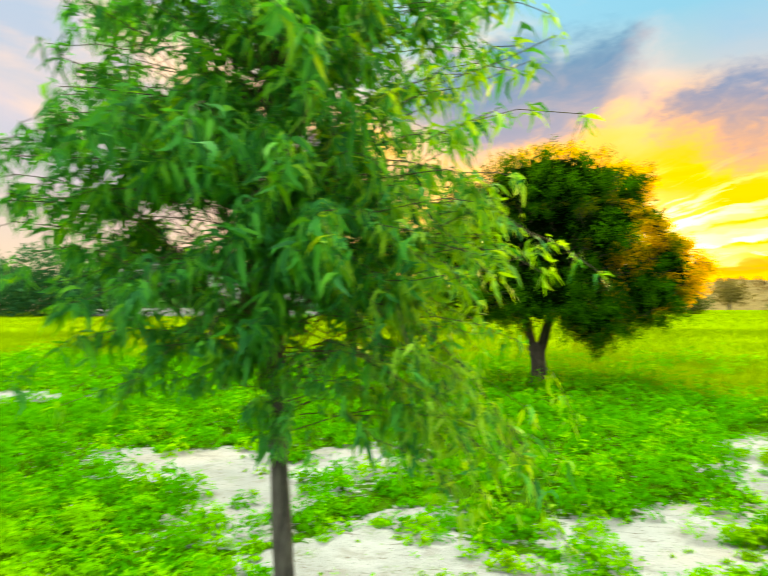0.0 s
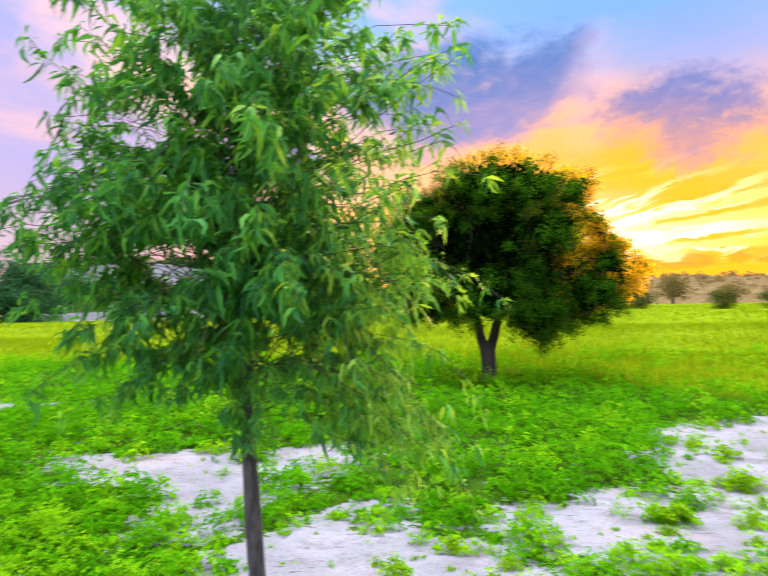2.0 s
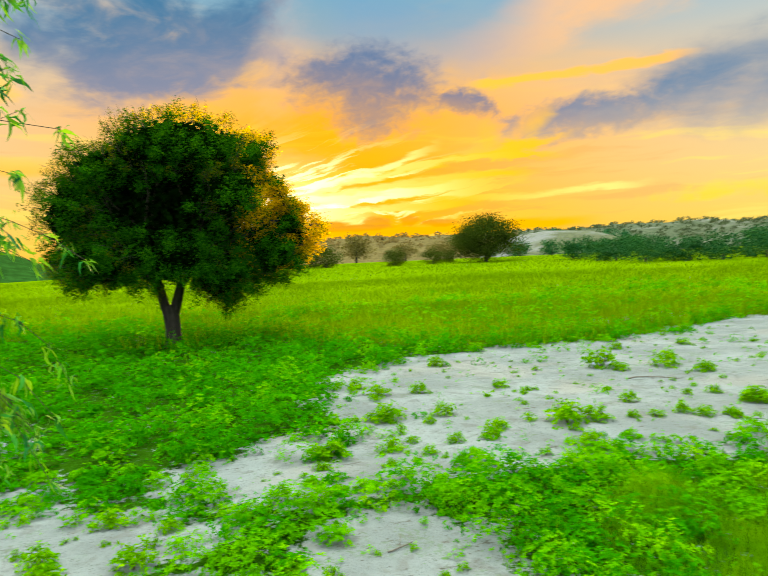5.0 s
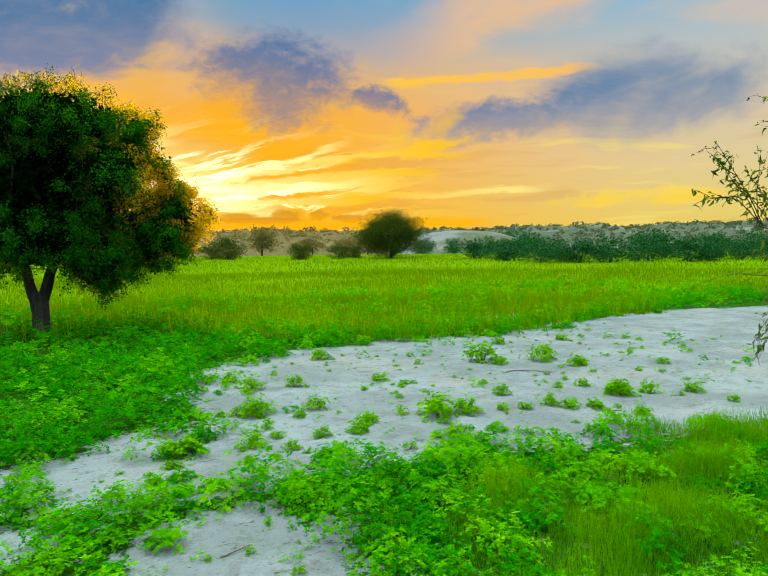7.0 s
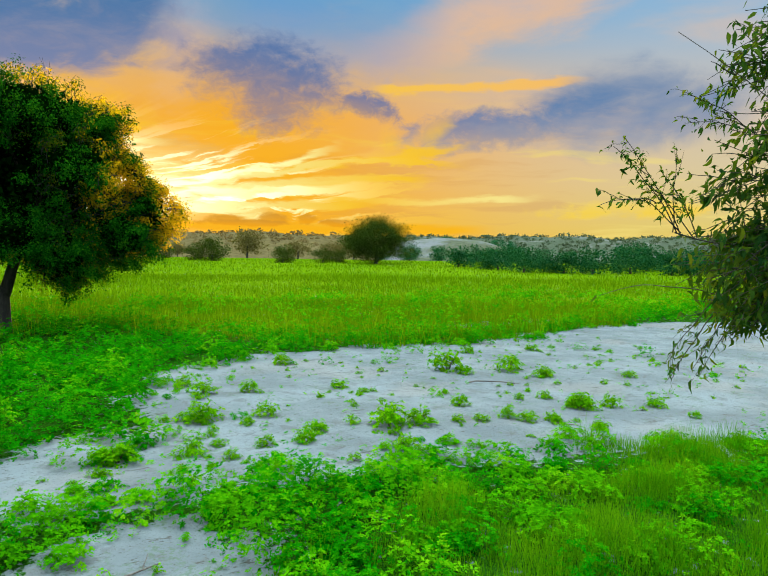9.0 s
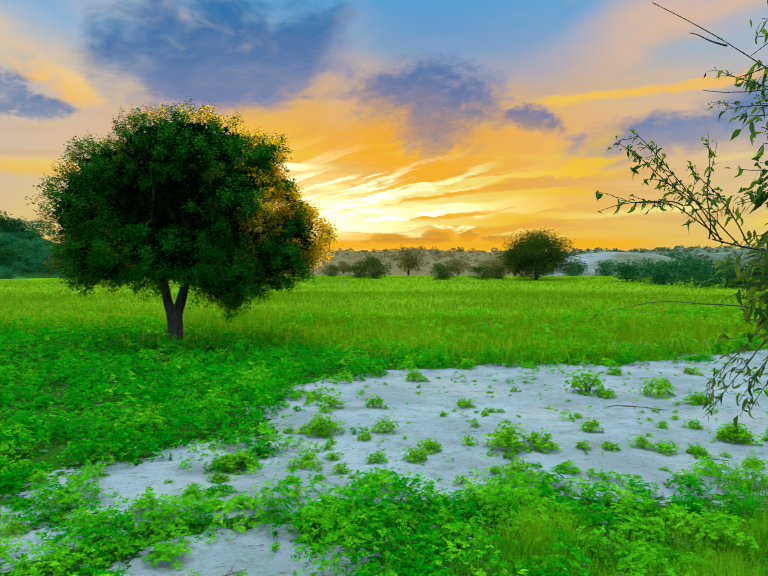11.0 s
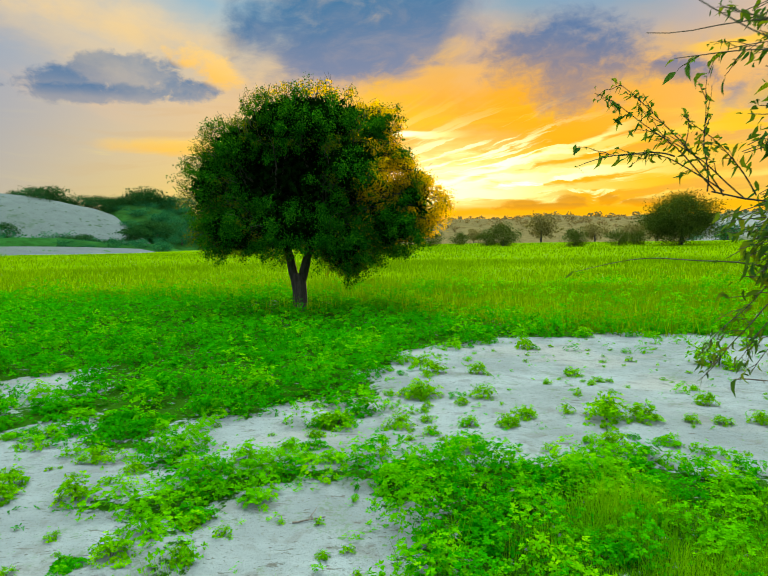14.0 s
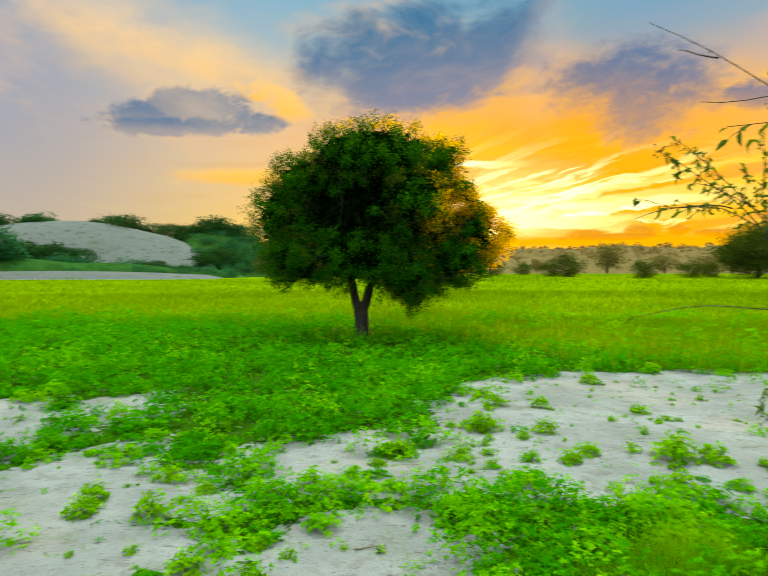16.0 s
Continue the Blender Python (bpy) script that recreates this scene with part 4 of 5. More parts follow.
def acacia(name_seed, base, lean_top, trunk_r, crown, twigs, leaves_per, leaf_len, label, extra=(), hole=(), loose=0, broad=1.0, tufts=(), leaf_mat=None, wriggle=0.02, stout=0.24, sprigs=0, reach=(), tassel=0, fill=(0.35, 1.0), young=None):
    """A young acacia: a thin trunk, limbs, twigs that hang over and long narrow leaves.
    crown: centre and half sizes; extra: ends of twigs that reach out; loose: leaves that are objects of their own."""
    r = np.random.default_rng(name_seed)
    leaf_mat = leaf_mat or ACACIA_LEAF
    root = new("acacia_tree")
    root.location = base
    o = np.array(base)
    c, half = np.array(crown[0]) - o, np.array(crown[1])
    top = np.array(lean_top) - o
    line = bend_line((0, 0, -0.05), top, 0.0, 14, r, 0.004)
    rad = np.linspace(1.0, 0.22, 14) * trunk_r * (1 + 0.06 * r.normal(size=14))
    rad[0] *= 1.35
    part("trunk", mesh_np("acacia_trunk", *tube(line, rad, 12), BARK_YOUNG, True), root, "thin grey-brown trunk with dark knots")
    ends = []
    while len(ends) < twigs:
        p = unit(r.normal(size=3)) * r.uniform(*fill) ** 0.5
        shrink = 1.0 - 0.42 * max(p[2], 0) ** 2
        q = c + p * half * [shrink, shrink, 1] * r.uniform(0.85, 1.08)
        if any(in_hole((q + o)[None], h0, h1)[0] < 1 for h0, h1 in hole):
            continue
        ends.append((q, leaves_per, 1.0))
    ends += [(np.array(e) - o, int(leaves_per * k), 0.66) for *e, k in extra]
    for cen, size, count in tufts:
        ends += [(np.array(cen) - o + unit(r.normal(size=3)) * r.uniform(0.2, 1) ** 0.5 * np.array(size), leaves_per, 0.9) for _ in range(count)]
    wood, vs = [], []
    for q, cnt, size in ends:
        k = np.clip((q[2] - line[0, 2]) / (top[2] - line[0, 2]) - r.uniform(0.02, 0.22), r.uniform(0.46, 0.66), 0.97)
        start = np.array([np.interp(k * 13, np.arange(14), line[:, a]) for a in range(3)])
        path = bend_line(start, q, r.uniform(0.10, 0.22), 9, r, wriggle)
        wood.append(tube(path, np.linspace(trunk_r * stout * r.uniform(0.6, 1.2), 0.0010, 9), 5))
        for _ in range(sprigs):
            k = r.integers(3, 8)
            tip = path[k] + unit(unit(path[-1] - path[k]) + r.normal(size=3) * 0.8) * r.uniform(0.06, 0.16)
            line2 = bend_line(path[k], tip, 0.05, 5, r, 0.05)
            wood.append(tube(line2, np.linspace(0.0018, 0.0008, 5), 4))
            m2 = max(3, cnt // 4)
            b2 = line2[r.integers(1, 5, m2)] + r.normal(size=(m2, 3)) * 0.006
            w2 = unit(unit(tip - path[k]) * 0.5 + r.normal(size=(m2, 3)) * 0.7 + [0, 0, -0.2])
            l2 = leaf_len * size * r.uniform(0.5, 1.2, m2)
            vs.append((b2, w2, l2, l2 * broad * r.uniform(0.14, 0.24, m2), r.uniform(0.1, 0.6, m2)))
        s = r.uniform(0.35, 1.0, cnt) ** 0.7
        if tassel:
            s = np.append(r.uniform(0.40, 0.96, max(1, cnt // tassel - 1)), 1.0)[np.arange(cnt) % max(2, cnt // tassel)]
        b = np.stack([np.interp(s * 8, np.arange(9), path[:, a]) for a in range(3)], -1) + r.normal(size=(cnt, 3)) * (0.008 if tassel else 0.022)
        run = unit(path[-1] - path[-3])
        way = unit(run * 0.4 + r.normal(size=(cnt, 3)) * 0.65 + [0, 0, -0.62])
        if tassel:
            way = unit(run * 0.45 + r.normal(size=(cnt, 3)) * [0.85, 0.85, 0.60] + [0, 0, -0.25])
        ln = leaf_len * size * r.uniform(0.55, 1.35, cnt)
        vs.append((b, way, ln, ln * broad * r.uniform(0.14, 0.24, cnt), r.uniform(0.3, 1.1, cnt) if tassel else r.uniform(0.1, 0.6, cnt)))
    # long forked shoots with a leaf at each knot
    for a, e, sag, knots in reach:
        path = bend_line(np.array(a) - o, np.array(e) - o, sag, 12, r, 0.018)
        wood.append(tube(path, np.linspace(0.0040 if not knots else 0.0020, 0.0007 if knots else 0.002, 12), 5))
        sites = [path]
        for k in r.choice(np.arange(3, 11), 6 if knots > 4 else 0, replace=False):
            tip = path[k] + unit(unit(path[-1] - path[k]) + r.normal(size=3) * 0.55) * r.uniform(0.03, 0.09)
            twig = bend_line(path[k], tip, 0.06, 12, r, 0.03)
            wood.append(tube(twig, np.linspace(0.0010, 0.0005, 12), 4))
            sites.append(twig)
        for line2 in sites:
            m2 = int(knots * 1.4) if line2 is path else knots // 3
            if m2:
                b2 = line2[np.linspace(3, 11, m2).astype(int)] + r.normal(size=(m2, 3)) * 0.003
                w2 = unit(unit(line2[-1] - line2[0]) * 0.55 + r.normal(size=(m2, 3)) * 0.6 + [0, 0, -0.25])
                l2 = r.uniform(0.011, 0.027, m2)
                vs.append((b2, w2, l2, l2 * r.uniform(0.28, 0.42, m2), r.uniform(0.1, 0.7, m2)))
    if hole:
        b, way, ln, wd, dr = (np.concatenate([v[k] for v in vs]) for k in range(5))
        out = np.ones(len(b), bool)
        for h0, h1 in hole:
            out &= (in_hole(b + way * (ln * 0.5)[:, None] + o, h0, h1) > 0.9) | (r.uniform(0, 1, len(b)) < 0.10)
        vs = [(b[out], way[out], ln[out], wd[out], dr[out])]
    branchwork = part("branchwork", mesh_np("acacia_branchwork", *joined(wood), TWIG, True), root, "thin olive-brown branching limbs")
    b, way, ln, wd, dr = (np.concatenate([v[k] for v in vs]) for k in range(5))
    order = np.argsort(b[:, 1] + 0.25 * r.normal(size=len(b)))
    if young:
        fresh = r.uniform(0, 1, len(b)) < np.clip((b[:, 0] + o[0] - 0.18) / 0.45, 0, 0.75) * np.clip((2.75 - b[:, 2] - o[2]) / 0.5, 0, 1)
        tip = np.flatnonzero(fresh)
        part("pale_foliage", mesh_np("acacia_young_foliage", *leaf_strips(b[tip], way[tip], ln[tip] * 0.85, wd[tip] * 0.8, dr[tip], r), young, True), root, "paler yellow-green young leaves")
        order = order[~fresh[order]]
    own, rest = order[:loose], order[loose:]
    part("foliage", mesh_np("acacia_foliage", *leaf_strips(b[rest], way[rest], ln[rest], wd[rest], dr[rest], r), leaf_mat, True), root, "drooping narrow green leaves")
    if loose:
        shapes = []
        for k in range(6):
            one = np.array([0.09 * (0.8 + 0.08 * k)])
            shapes.append(mesh_np("leaf", *leaf_strips(np.zeros((1, 3)), np.array([[1.0, 0, 0]]), one, one * broad * (0.12 + 0.012 * k), np.array([0.15 + 0.1 * k]), r), leaf_mat, True))
        for n, i in enumerate(own):
            ob = part("leaf", shapes[n % 6], branchwork)
            m = Vector(way[i]).to_track_quat("X", "Z").to_matrix().to_4x4()
            ob.matrix_basis = Matrix.Translation(b[i]) @ m @ Matrix.Rotation(r.uniform(-0.9, 0.9), 4, "X") @ Matrix.Scale(float(ln[i] / 0.09), 4)
    return tagged(root, label, "tree")


acacia(101, (0.14, 0.97, 0.0), (0.06, 0.98, 3.15), 0.034, ((0.10, 0.95, 2.34), (0.74, 0.68, 0.86)), 430, 68, 0.043,
       "young acacia with drooping narrow green leaves and thin bare trunk",
       tufts=(((0.60, 0.85, 1.86), (0.14, 0.25, 0.20), 22), ((0.60, 0.80, 1.47), (0.18, 0.2, 0.13), 22), ((-0.35, 0.85, 1.62), (0.20, 0.25, 0.14), 10), ((-0.48, 0.88, 2.05), (0.20, 0.25, 0.28), 34), ((-0.40, 0.9, 2.42), (0.16, 0.2, 0.18), 16)),
       extra=((0.72, 0.80, 1.42, 1.6), (0.66, 0.75, 1.36, 1.6), (0.80, 0.9, 1.52, 1.2), (0.70, 0.95, 1.36, 1.2), (0.58, 0.70, 1.42, 1.2), (0.76, 0.72, 1.30, 1.0), (0.62, 0.9, 1.28, 1.0), (0.50, 0.8, 1.40, 1.0), (0.74, 0.66, 2.30, 0.7), (0.86, 0.9, 1.85, 1.0),
              (0.14, 0.78, 1.46, 1.6), (0.10, 0.86, 1.42, 1.6), (0.20, 0.84, 1.44, 1.6), (0.05, 0.82, 1.54, 1.6), (0.24, 0.80, 1.56, 1.6), (-0.1, 0.78, 1.58, 1.6), (0.30, 0.78, 1.60, 1.6)),
       hole=(((-0.14, 0.9, 1.99), (0.12, 0.085)), ((-0.21, 0.9, 2.43), (0.10, 0.09)), ((0.31, 0.9, 2.23), (0.06, 0.045)), ((0.50, 0.9, 2.14), (0.09, 0.06)), ((0.16, 0.9, 2.42), (0.05, 0.05))), loose=260, broad=1.35, stout=0.05, tassel=8, wriggle=0.045, fill=(0.06, 1.0), young=YOUNG_ACACIA)
acacia(102, (4.40, -0.35, 0.0), (4.2, -0.3, 2.8), 0.032, ((4.12, -0.18, 1.95), (0.42, 0.42, 0.60)), 150, 38, 0.030,
       "young acacia with sparse reaching twigs and small leaves",
       loose=120, broad=2.0, tufts=(((3.65, 0.12, 1.66), (0.17, 0.15, 0.18), 84), ((3.60, 0.08, 2.20), (0.12, 0.12, 0.22), 26), ((3.44, -0.22, 2.10), (0.12, 0.12, 0.13), 44), ((3.62, 0.15, 1.90), (0.08, 0.1, 0.04), 8)), leaf_mat=OLIVE_LEAF, wriggle=0.05, stout=0.08, sprigs=5,
       reach=(((4.2, -0.3, 1.55), (3.49, 0.2, 1.80), 0.05, 0), ((3.52, 0.2, 1.79), (3.25, 0.2, 2.05), 0.06, 18), ((3.50, 0.2, 1.80), (3.21, 0.2, 2.02), 0.07, 18), ((3.52, 0.2, 1.80), (3.23, 0.22, 1.89), 0.10, 16),
              ((3.40, 0.2, 1.88), (3.18, 0.22, 1.86), 0.04, 3), ((3.48, 0.2, 1.80), (3.46, 0.18, 2.02), 0.02, 9), ((3.56, 0.18, 1.78), (3.33, 0.2, 1.94), 0.08, 14), ((3.6, 0.2, 1.79), (3.42, 0.2, 1.97), 0.06, 14),
              ((3.62, 0.15, 1.62), (3.17, 0.2, 1.62), 0.05, 3), ((3.62, 0.15, 1.60), (3.47, 0.2, 1.42), 0.05, 10), ((3.62, 0.15, 1.56), (3.47, 0.2, 1.36), 0.04, 9), ((3.66, 0.1, 1.60), (3.52, 0.15, 1.40), 0.06, 12),
              ((3.7, 0.1, 1.6), (3.56, 0.15, 1.38), 0.05, 12), ((3.58, -0.43, 1.77), (3.09, -0.06, 2.22), 0.01, 1), ((3.19, -0.135, 2.125), (3.12, -0.12, 2.145), 0.0, 1), ((3.58, -0.36, 1.98), (3.177, -0.094, 2.055), 0.03, 1), ((3.50, -0.35, 1.92), (3.195, -0.155, 1.993), 0.02, 12), ((3.48, -0.33, 1.88), (3.27, -0.16, 2.08), 0.03, 16), ((3.72, 0.1, 2.1), (3.5, 0.2, 2.2), 0.06, 14), ((3.72, 0.1, 2.1), (3.52, 0.2, 2.12), 0.08, 14)))
acacia(103, (-5.1, 3.6, 0.0), (-5.0, 3.6, 3.3), 0.05, ((-4.72, 3.6, 2.85), (1.02, 1.05, 0.72)), 220, 44, 0.054,
       "tall young tree with a dense crown of small dark leaves",
       extra=tuple((-3.68 + 0.30 * (k % 3) / 2, 3.6 + 0.1 * (k % 4), 2.35 + 0.06 * k, 0.4) for k in range(21)), broad=1.7, leaf_mat=TEAL_LEAF, wriggle=0.06, stout=0.10, sprigs=4)

# ---------------------------------------------------------------- the old tree in the field


def field_tree(base, seed):
    r = np.random.default_rng(seed)
    root = new("field_tree")
    root.location = base
    stem = bend_line((0.04, 0, -0.1), (-0.02, 0, 0.98), 0.0, 6, r, 0.01)
    part("trunk", mesh_np("field_trunk", *tube(stem, [0.27, 0.205, 0.185, 0.18, 0.19, 0.13], 14), BARK_OLD, True), root, "dark forked trunk")
    limbs = [((-0.06, 0, 0.78), (-0.36, 0.1, 2.05), 0.125), ((0.07, 0, 0.78), (0.50, -0.1, 2.0), 0.13)]
    for a, b, w in limbs:
        part("limb", mesh_np("limb", *tube(bend_line(a, b, 0.02, 7, r, 0.02), np.linspace(w, w * 0.65, 7), 10), BARK_OLD, True), root)
    # lobes of the crown: centre, half sizes, sprays of leaves
    lobes = [((0.28, 0.45, 3.35), (2.52, 2.2, 1.75), 330), ((0.3, -0.35, 4.5), (1.75, 1.9, 0.85), 160), ((-1.2, 0, 3.95), (0.92, 1.3, 0.72), 95), ((-1.95, 0, 3.05), (0.74, 1.2, 0.95), 80),
             ((-1.42, -0.2, 2.18), (0.98, 1.2, 0.68), 105), ((1.65, 0, 4.45), (0.85, 1.2, 0.72), 90), ((2.95, 0, 2.68), (0.72, 1.0, 0.66), 95), ((1.15, -0.6, 1.72), (0.62, 0.8, 0.66), 110),
             ((0.0, -0.3, 2.15), (1.4, 1.6, 0.66), 110), ((2.15, -0.2, 2.18), (0.85, 1.0, 0.62), 100), ((1.3, -1.5, 3.5), (0.7, 0.7, 0.6), 40), ((2.35, 0.1, 3.45), (0.68, 0.9, 0.62), 110)]
    heart = np.array([0.25, 0.0, 2.7])

    def in_lobes(p, slack, skip=None):
        hit = np.zeros(len(p), bool)
        for k, (c2, h2, _) in enumerate(lobes):
            if k != skip:
                hit |= (((p - np.array(c2)) / np.array(h2)) ** 2).sum(-1) < slack
        return hit

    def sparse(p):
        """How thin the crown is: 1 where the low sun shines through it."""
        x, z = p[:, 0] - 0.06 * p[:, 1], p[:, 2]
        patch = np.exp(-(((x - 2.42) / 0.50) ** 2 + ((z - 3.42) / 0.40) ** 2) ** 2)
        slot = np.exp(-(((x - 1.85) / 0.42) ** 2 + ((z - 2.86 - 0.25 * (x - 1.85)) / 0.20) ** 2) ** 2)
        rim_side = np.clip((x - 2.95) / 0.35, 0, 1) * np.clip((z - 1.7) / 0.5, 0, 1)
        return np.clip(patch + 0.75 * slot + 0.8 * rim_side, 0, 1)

    def airy(p):
        """How near the crown's upper rim a point lies, where the leaves thin out against the sky."""
        e = np.hypot((p[:, 0] - 0.30) / 2.85, (p[:, 2] - 3.15) / 2.15)
        return np.clip((e - 0.78) / 0.20, 0, 1) * np.clip((p[:, 2] - 2.1) / 0.5, 0, 1) * np.clip((2.3 - p[:, 0]) / 0.9, 0.15, 1)

    def billow(p):
        """Heaps and hollows of the foliage, about -1 to 1."""
        a, b, c = p[:, 0], p[:, 1], p[:, 2]
        return (np.sin(2.1 * a + 1.3 * c + 0.6) + np.sin(2.6 * c - 1.2 * a + 1.7 * b) + np.sin(3.3 * a + 2.2 * b - 2.9 * c + 2.0) + np.sin(4.6 * c + 3.8 * a + 1.0) + np.sin(5.3 * a - 4.1 * c - 3.0 * b)) / 3.0

    def spray_leaves(q, w, length, count, spread, small, big):
        """Leaves along short drooping shoots from q in the direction w."""
        at = np.repeat(np.arange(len(q)), count)
        t = r.uniform(0, 1, len(at)) ** 0.8
        b = q[at] + w[at] * (t * length[at])[:, None] + r.normal(size=(len(at), 3)) * (spread * (1.15 - 0.6 * t))[:, None]
        b[:, 2] -= 0.30 * t * t * length[at]
        nor = unit(w[at] * 0.5 + [0, -0.12, 0.55] + r.normal(size=b.shape) * 0.55)
        way = unit(np.cross(nor, r.normal(size=b.shape)) + [0, 0, -0.35])
        ln = r.uniform(small, big, len(b))
        return b, way, ln, unit(np.cross(way, nor))

    def upright(n):
        """Hanging leaves that turn their faces to the low sun."""
        way = unit(r.normal(size=(n, 3)) * [0.8, 0.35, 0.6] + [0, 0, -0.5])
        return way, r.uniform(0.030, 0.058, n), unit(np.cross(way, r.normal(size=(n, 3)) * 0.45 + [0.22, 0.97, 0.1]))

    def add(kind, b, way, ln, side, wide):
        if len(b):
            kind.append(leaf_diamonds(b, way, ln, ln * wide, r, side=side))

    wood, fol, thin, rim, inner = [], [], [], [], []
    for k, (cen, half, cnt) in enumerate(lobes):
        p = unit(r.normal(size=(int(cnt * 1.5), 3)))
        q = np.array(cen) + p * np.array(half) * r.uniform(0.72, 1.0, len(p))[:, None]
        q = q[~in_lobes(q, 0.55, k) & (q[:, 2] > 0.85) & ~((np.abs(q[:, 0] - 0.05) < 0.5) & (q[:, 2] < 1.75))]
        out = unit(q - heart)
        heap = billow(q)
        q = q + out * (0.20 * heap)[:, None]
        hollow = ((q[:, 0] + 0.55) / 1.25) ** 2 + ((q[:, 1] + 1.9) / 1.0) ** 2 + ((q[:, 2] - 3.05) / 0.75) ** 2
        keep = (heap > -0.75 + 0.35 * r.normal(size=len(q))) & (r.uniform(0, 1, len(q)) > 0.20 * sparse(q)) & (hollow > 0.85)
        q, out = q[keep], out[keep]
        for e in q[::8]:
            a = np.array(limbs[0][1] if e[0] < 0.1 else limbs[1][1])
            wood.append(tube(bend_line(a, e, 0.05, 6, r, 0.04), np.linspace(0.05, 0.006, 6), 4))
        w = unit(out * 0.7 + [0, 0, 0.15] + r.normal(size=q.shape) * 0.5)
        b, way, ln, side = spray_leaves(q, w, r.uniform(0.22, 0.50, len(q)), 128, 0.085, 0.034, 0.066)
        thinned = r.uniform(0, 1, len(b)) > 0.42 * sparse(b) + 0.60 * airy(b)
        b, way, ln, side = b[thinned], way[thinned], ln[thinned], side[thinned]
        # where the crown is thin, backlight is painted as gold leaves
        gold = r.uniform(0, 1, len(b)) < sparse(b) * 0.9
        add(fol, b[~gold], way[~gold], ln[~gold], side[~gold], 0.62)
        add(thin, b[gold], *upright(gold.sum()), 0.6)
        # filler leaves within, the crown's inner shade put into their dark colour
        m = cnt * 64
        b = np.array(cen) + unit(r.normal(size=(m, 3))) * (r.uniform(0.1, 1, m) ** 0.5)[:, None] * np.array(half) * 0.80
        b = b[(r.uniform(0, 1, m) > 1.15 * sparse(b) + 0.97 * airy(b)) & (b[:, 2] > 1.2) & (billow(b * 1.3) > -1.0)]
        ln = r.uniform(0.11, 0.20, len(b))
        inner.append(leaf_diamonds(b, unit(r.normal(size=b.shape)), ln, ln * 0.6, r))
        # fine shoots beyond the outline
        m = int(cnt * 2.6)
        d = unit(r.normal(size=(m, 3)) + [0, 0, 0.25])
        s0 = np.array(cen) + d * np.array(half) * r.uniform(0.92, 1.04, m)[:, None]
        keep = (s0[:, 2] > 1.0) & ~in_lobes(s0, 0.95, k) & (d[:, 1] > -0.75)
        s0, d = s0[keep], d[keep]
        s0 = s0 + unit(s0 - heart) * (0.16 * billow(s0))[:, None]
        span = r.uniform(0.12, 0.40, len(s0)) * np.where(r.uniform(0, 1, len(s0)) < 0.12, 1.5, 1.0)
        w = unit(unit(s0 - heart) * 0.8 + [0, 0, 0.25] + r.normal(size=s0.shape) * 0.45)
        for s, v, ext in zip(s0, w, span):
            e = s + v * ext
            wood.append(tube(bend_line(s - v * 0.2, e, 0.05, 4, r, 0.05), np.linspace(0.007, 0.0025, 4), 3))
        b, way, ln, side = spray_leaves(s0, w, span, 34, 0.050, 0.024, 0.050)
        # rim leaves towards the sun take the same painted gold
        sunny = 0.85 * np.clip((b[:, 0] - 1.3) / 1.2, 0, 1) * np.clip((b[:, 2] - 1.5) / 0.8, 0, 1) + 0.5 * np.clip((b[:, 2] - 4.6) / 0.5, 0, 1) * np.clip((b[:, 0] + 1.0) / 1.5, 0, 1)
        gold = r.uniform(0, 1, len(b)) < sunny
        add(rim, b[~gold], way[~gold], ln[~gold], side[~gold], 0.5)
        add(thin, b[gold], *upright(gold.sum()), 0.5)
    part("pale_foliage", mesh_np("field_shoots", *joined(thin), BACKLIT_LEAF), root, "thin leaves on the crown's sun side, backlight painted gold")
    part("rim_foliage", mesh_np("field_rim", *joined(rim), RIM_LEAF), root, "fine feathery leaves round the crown")
    part("branchwork", mesh_np("field_branchwork", *joined(wood), BARK_OLD), root, "thin dark inner branches")
    part("crown", mesh_np("field_crown", *joined(fol), BROAD_LEAF), root, "dense rounded crown of small dark leaves")
    part("inner_foliage", mesh_np("field_inner", *joined(inner), SHADE_LEAF), root, "leaves within the crown, coloured near black for its shade")
    return tagged(root, "broad round-crowned green tree with a dark forked trunk in the field", "tree")


field_tree((1.78, 14.8, float(ground_z(1.78, 14.8))), 201)

# ---------------------------------------------------------------- distance


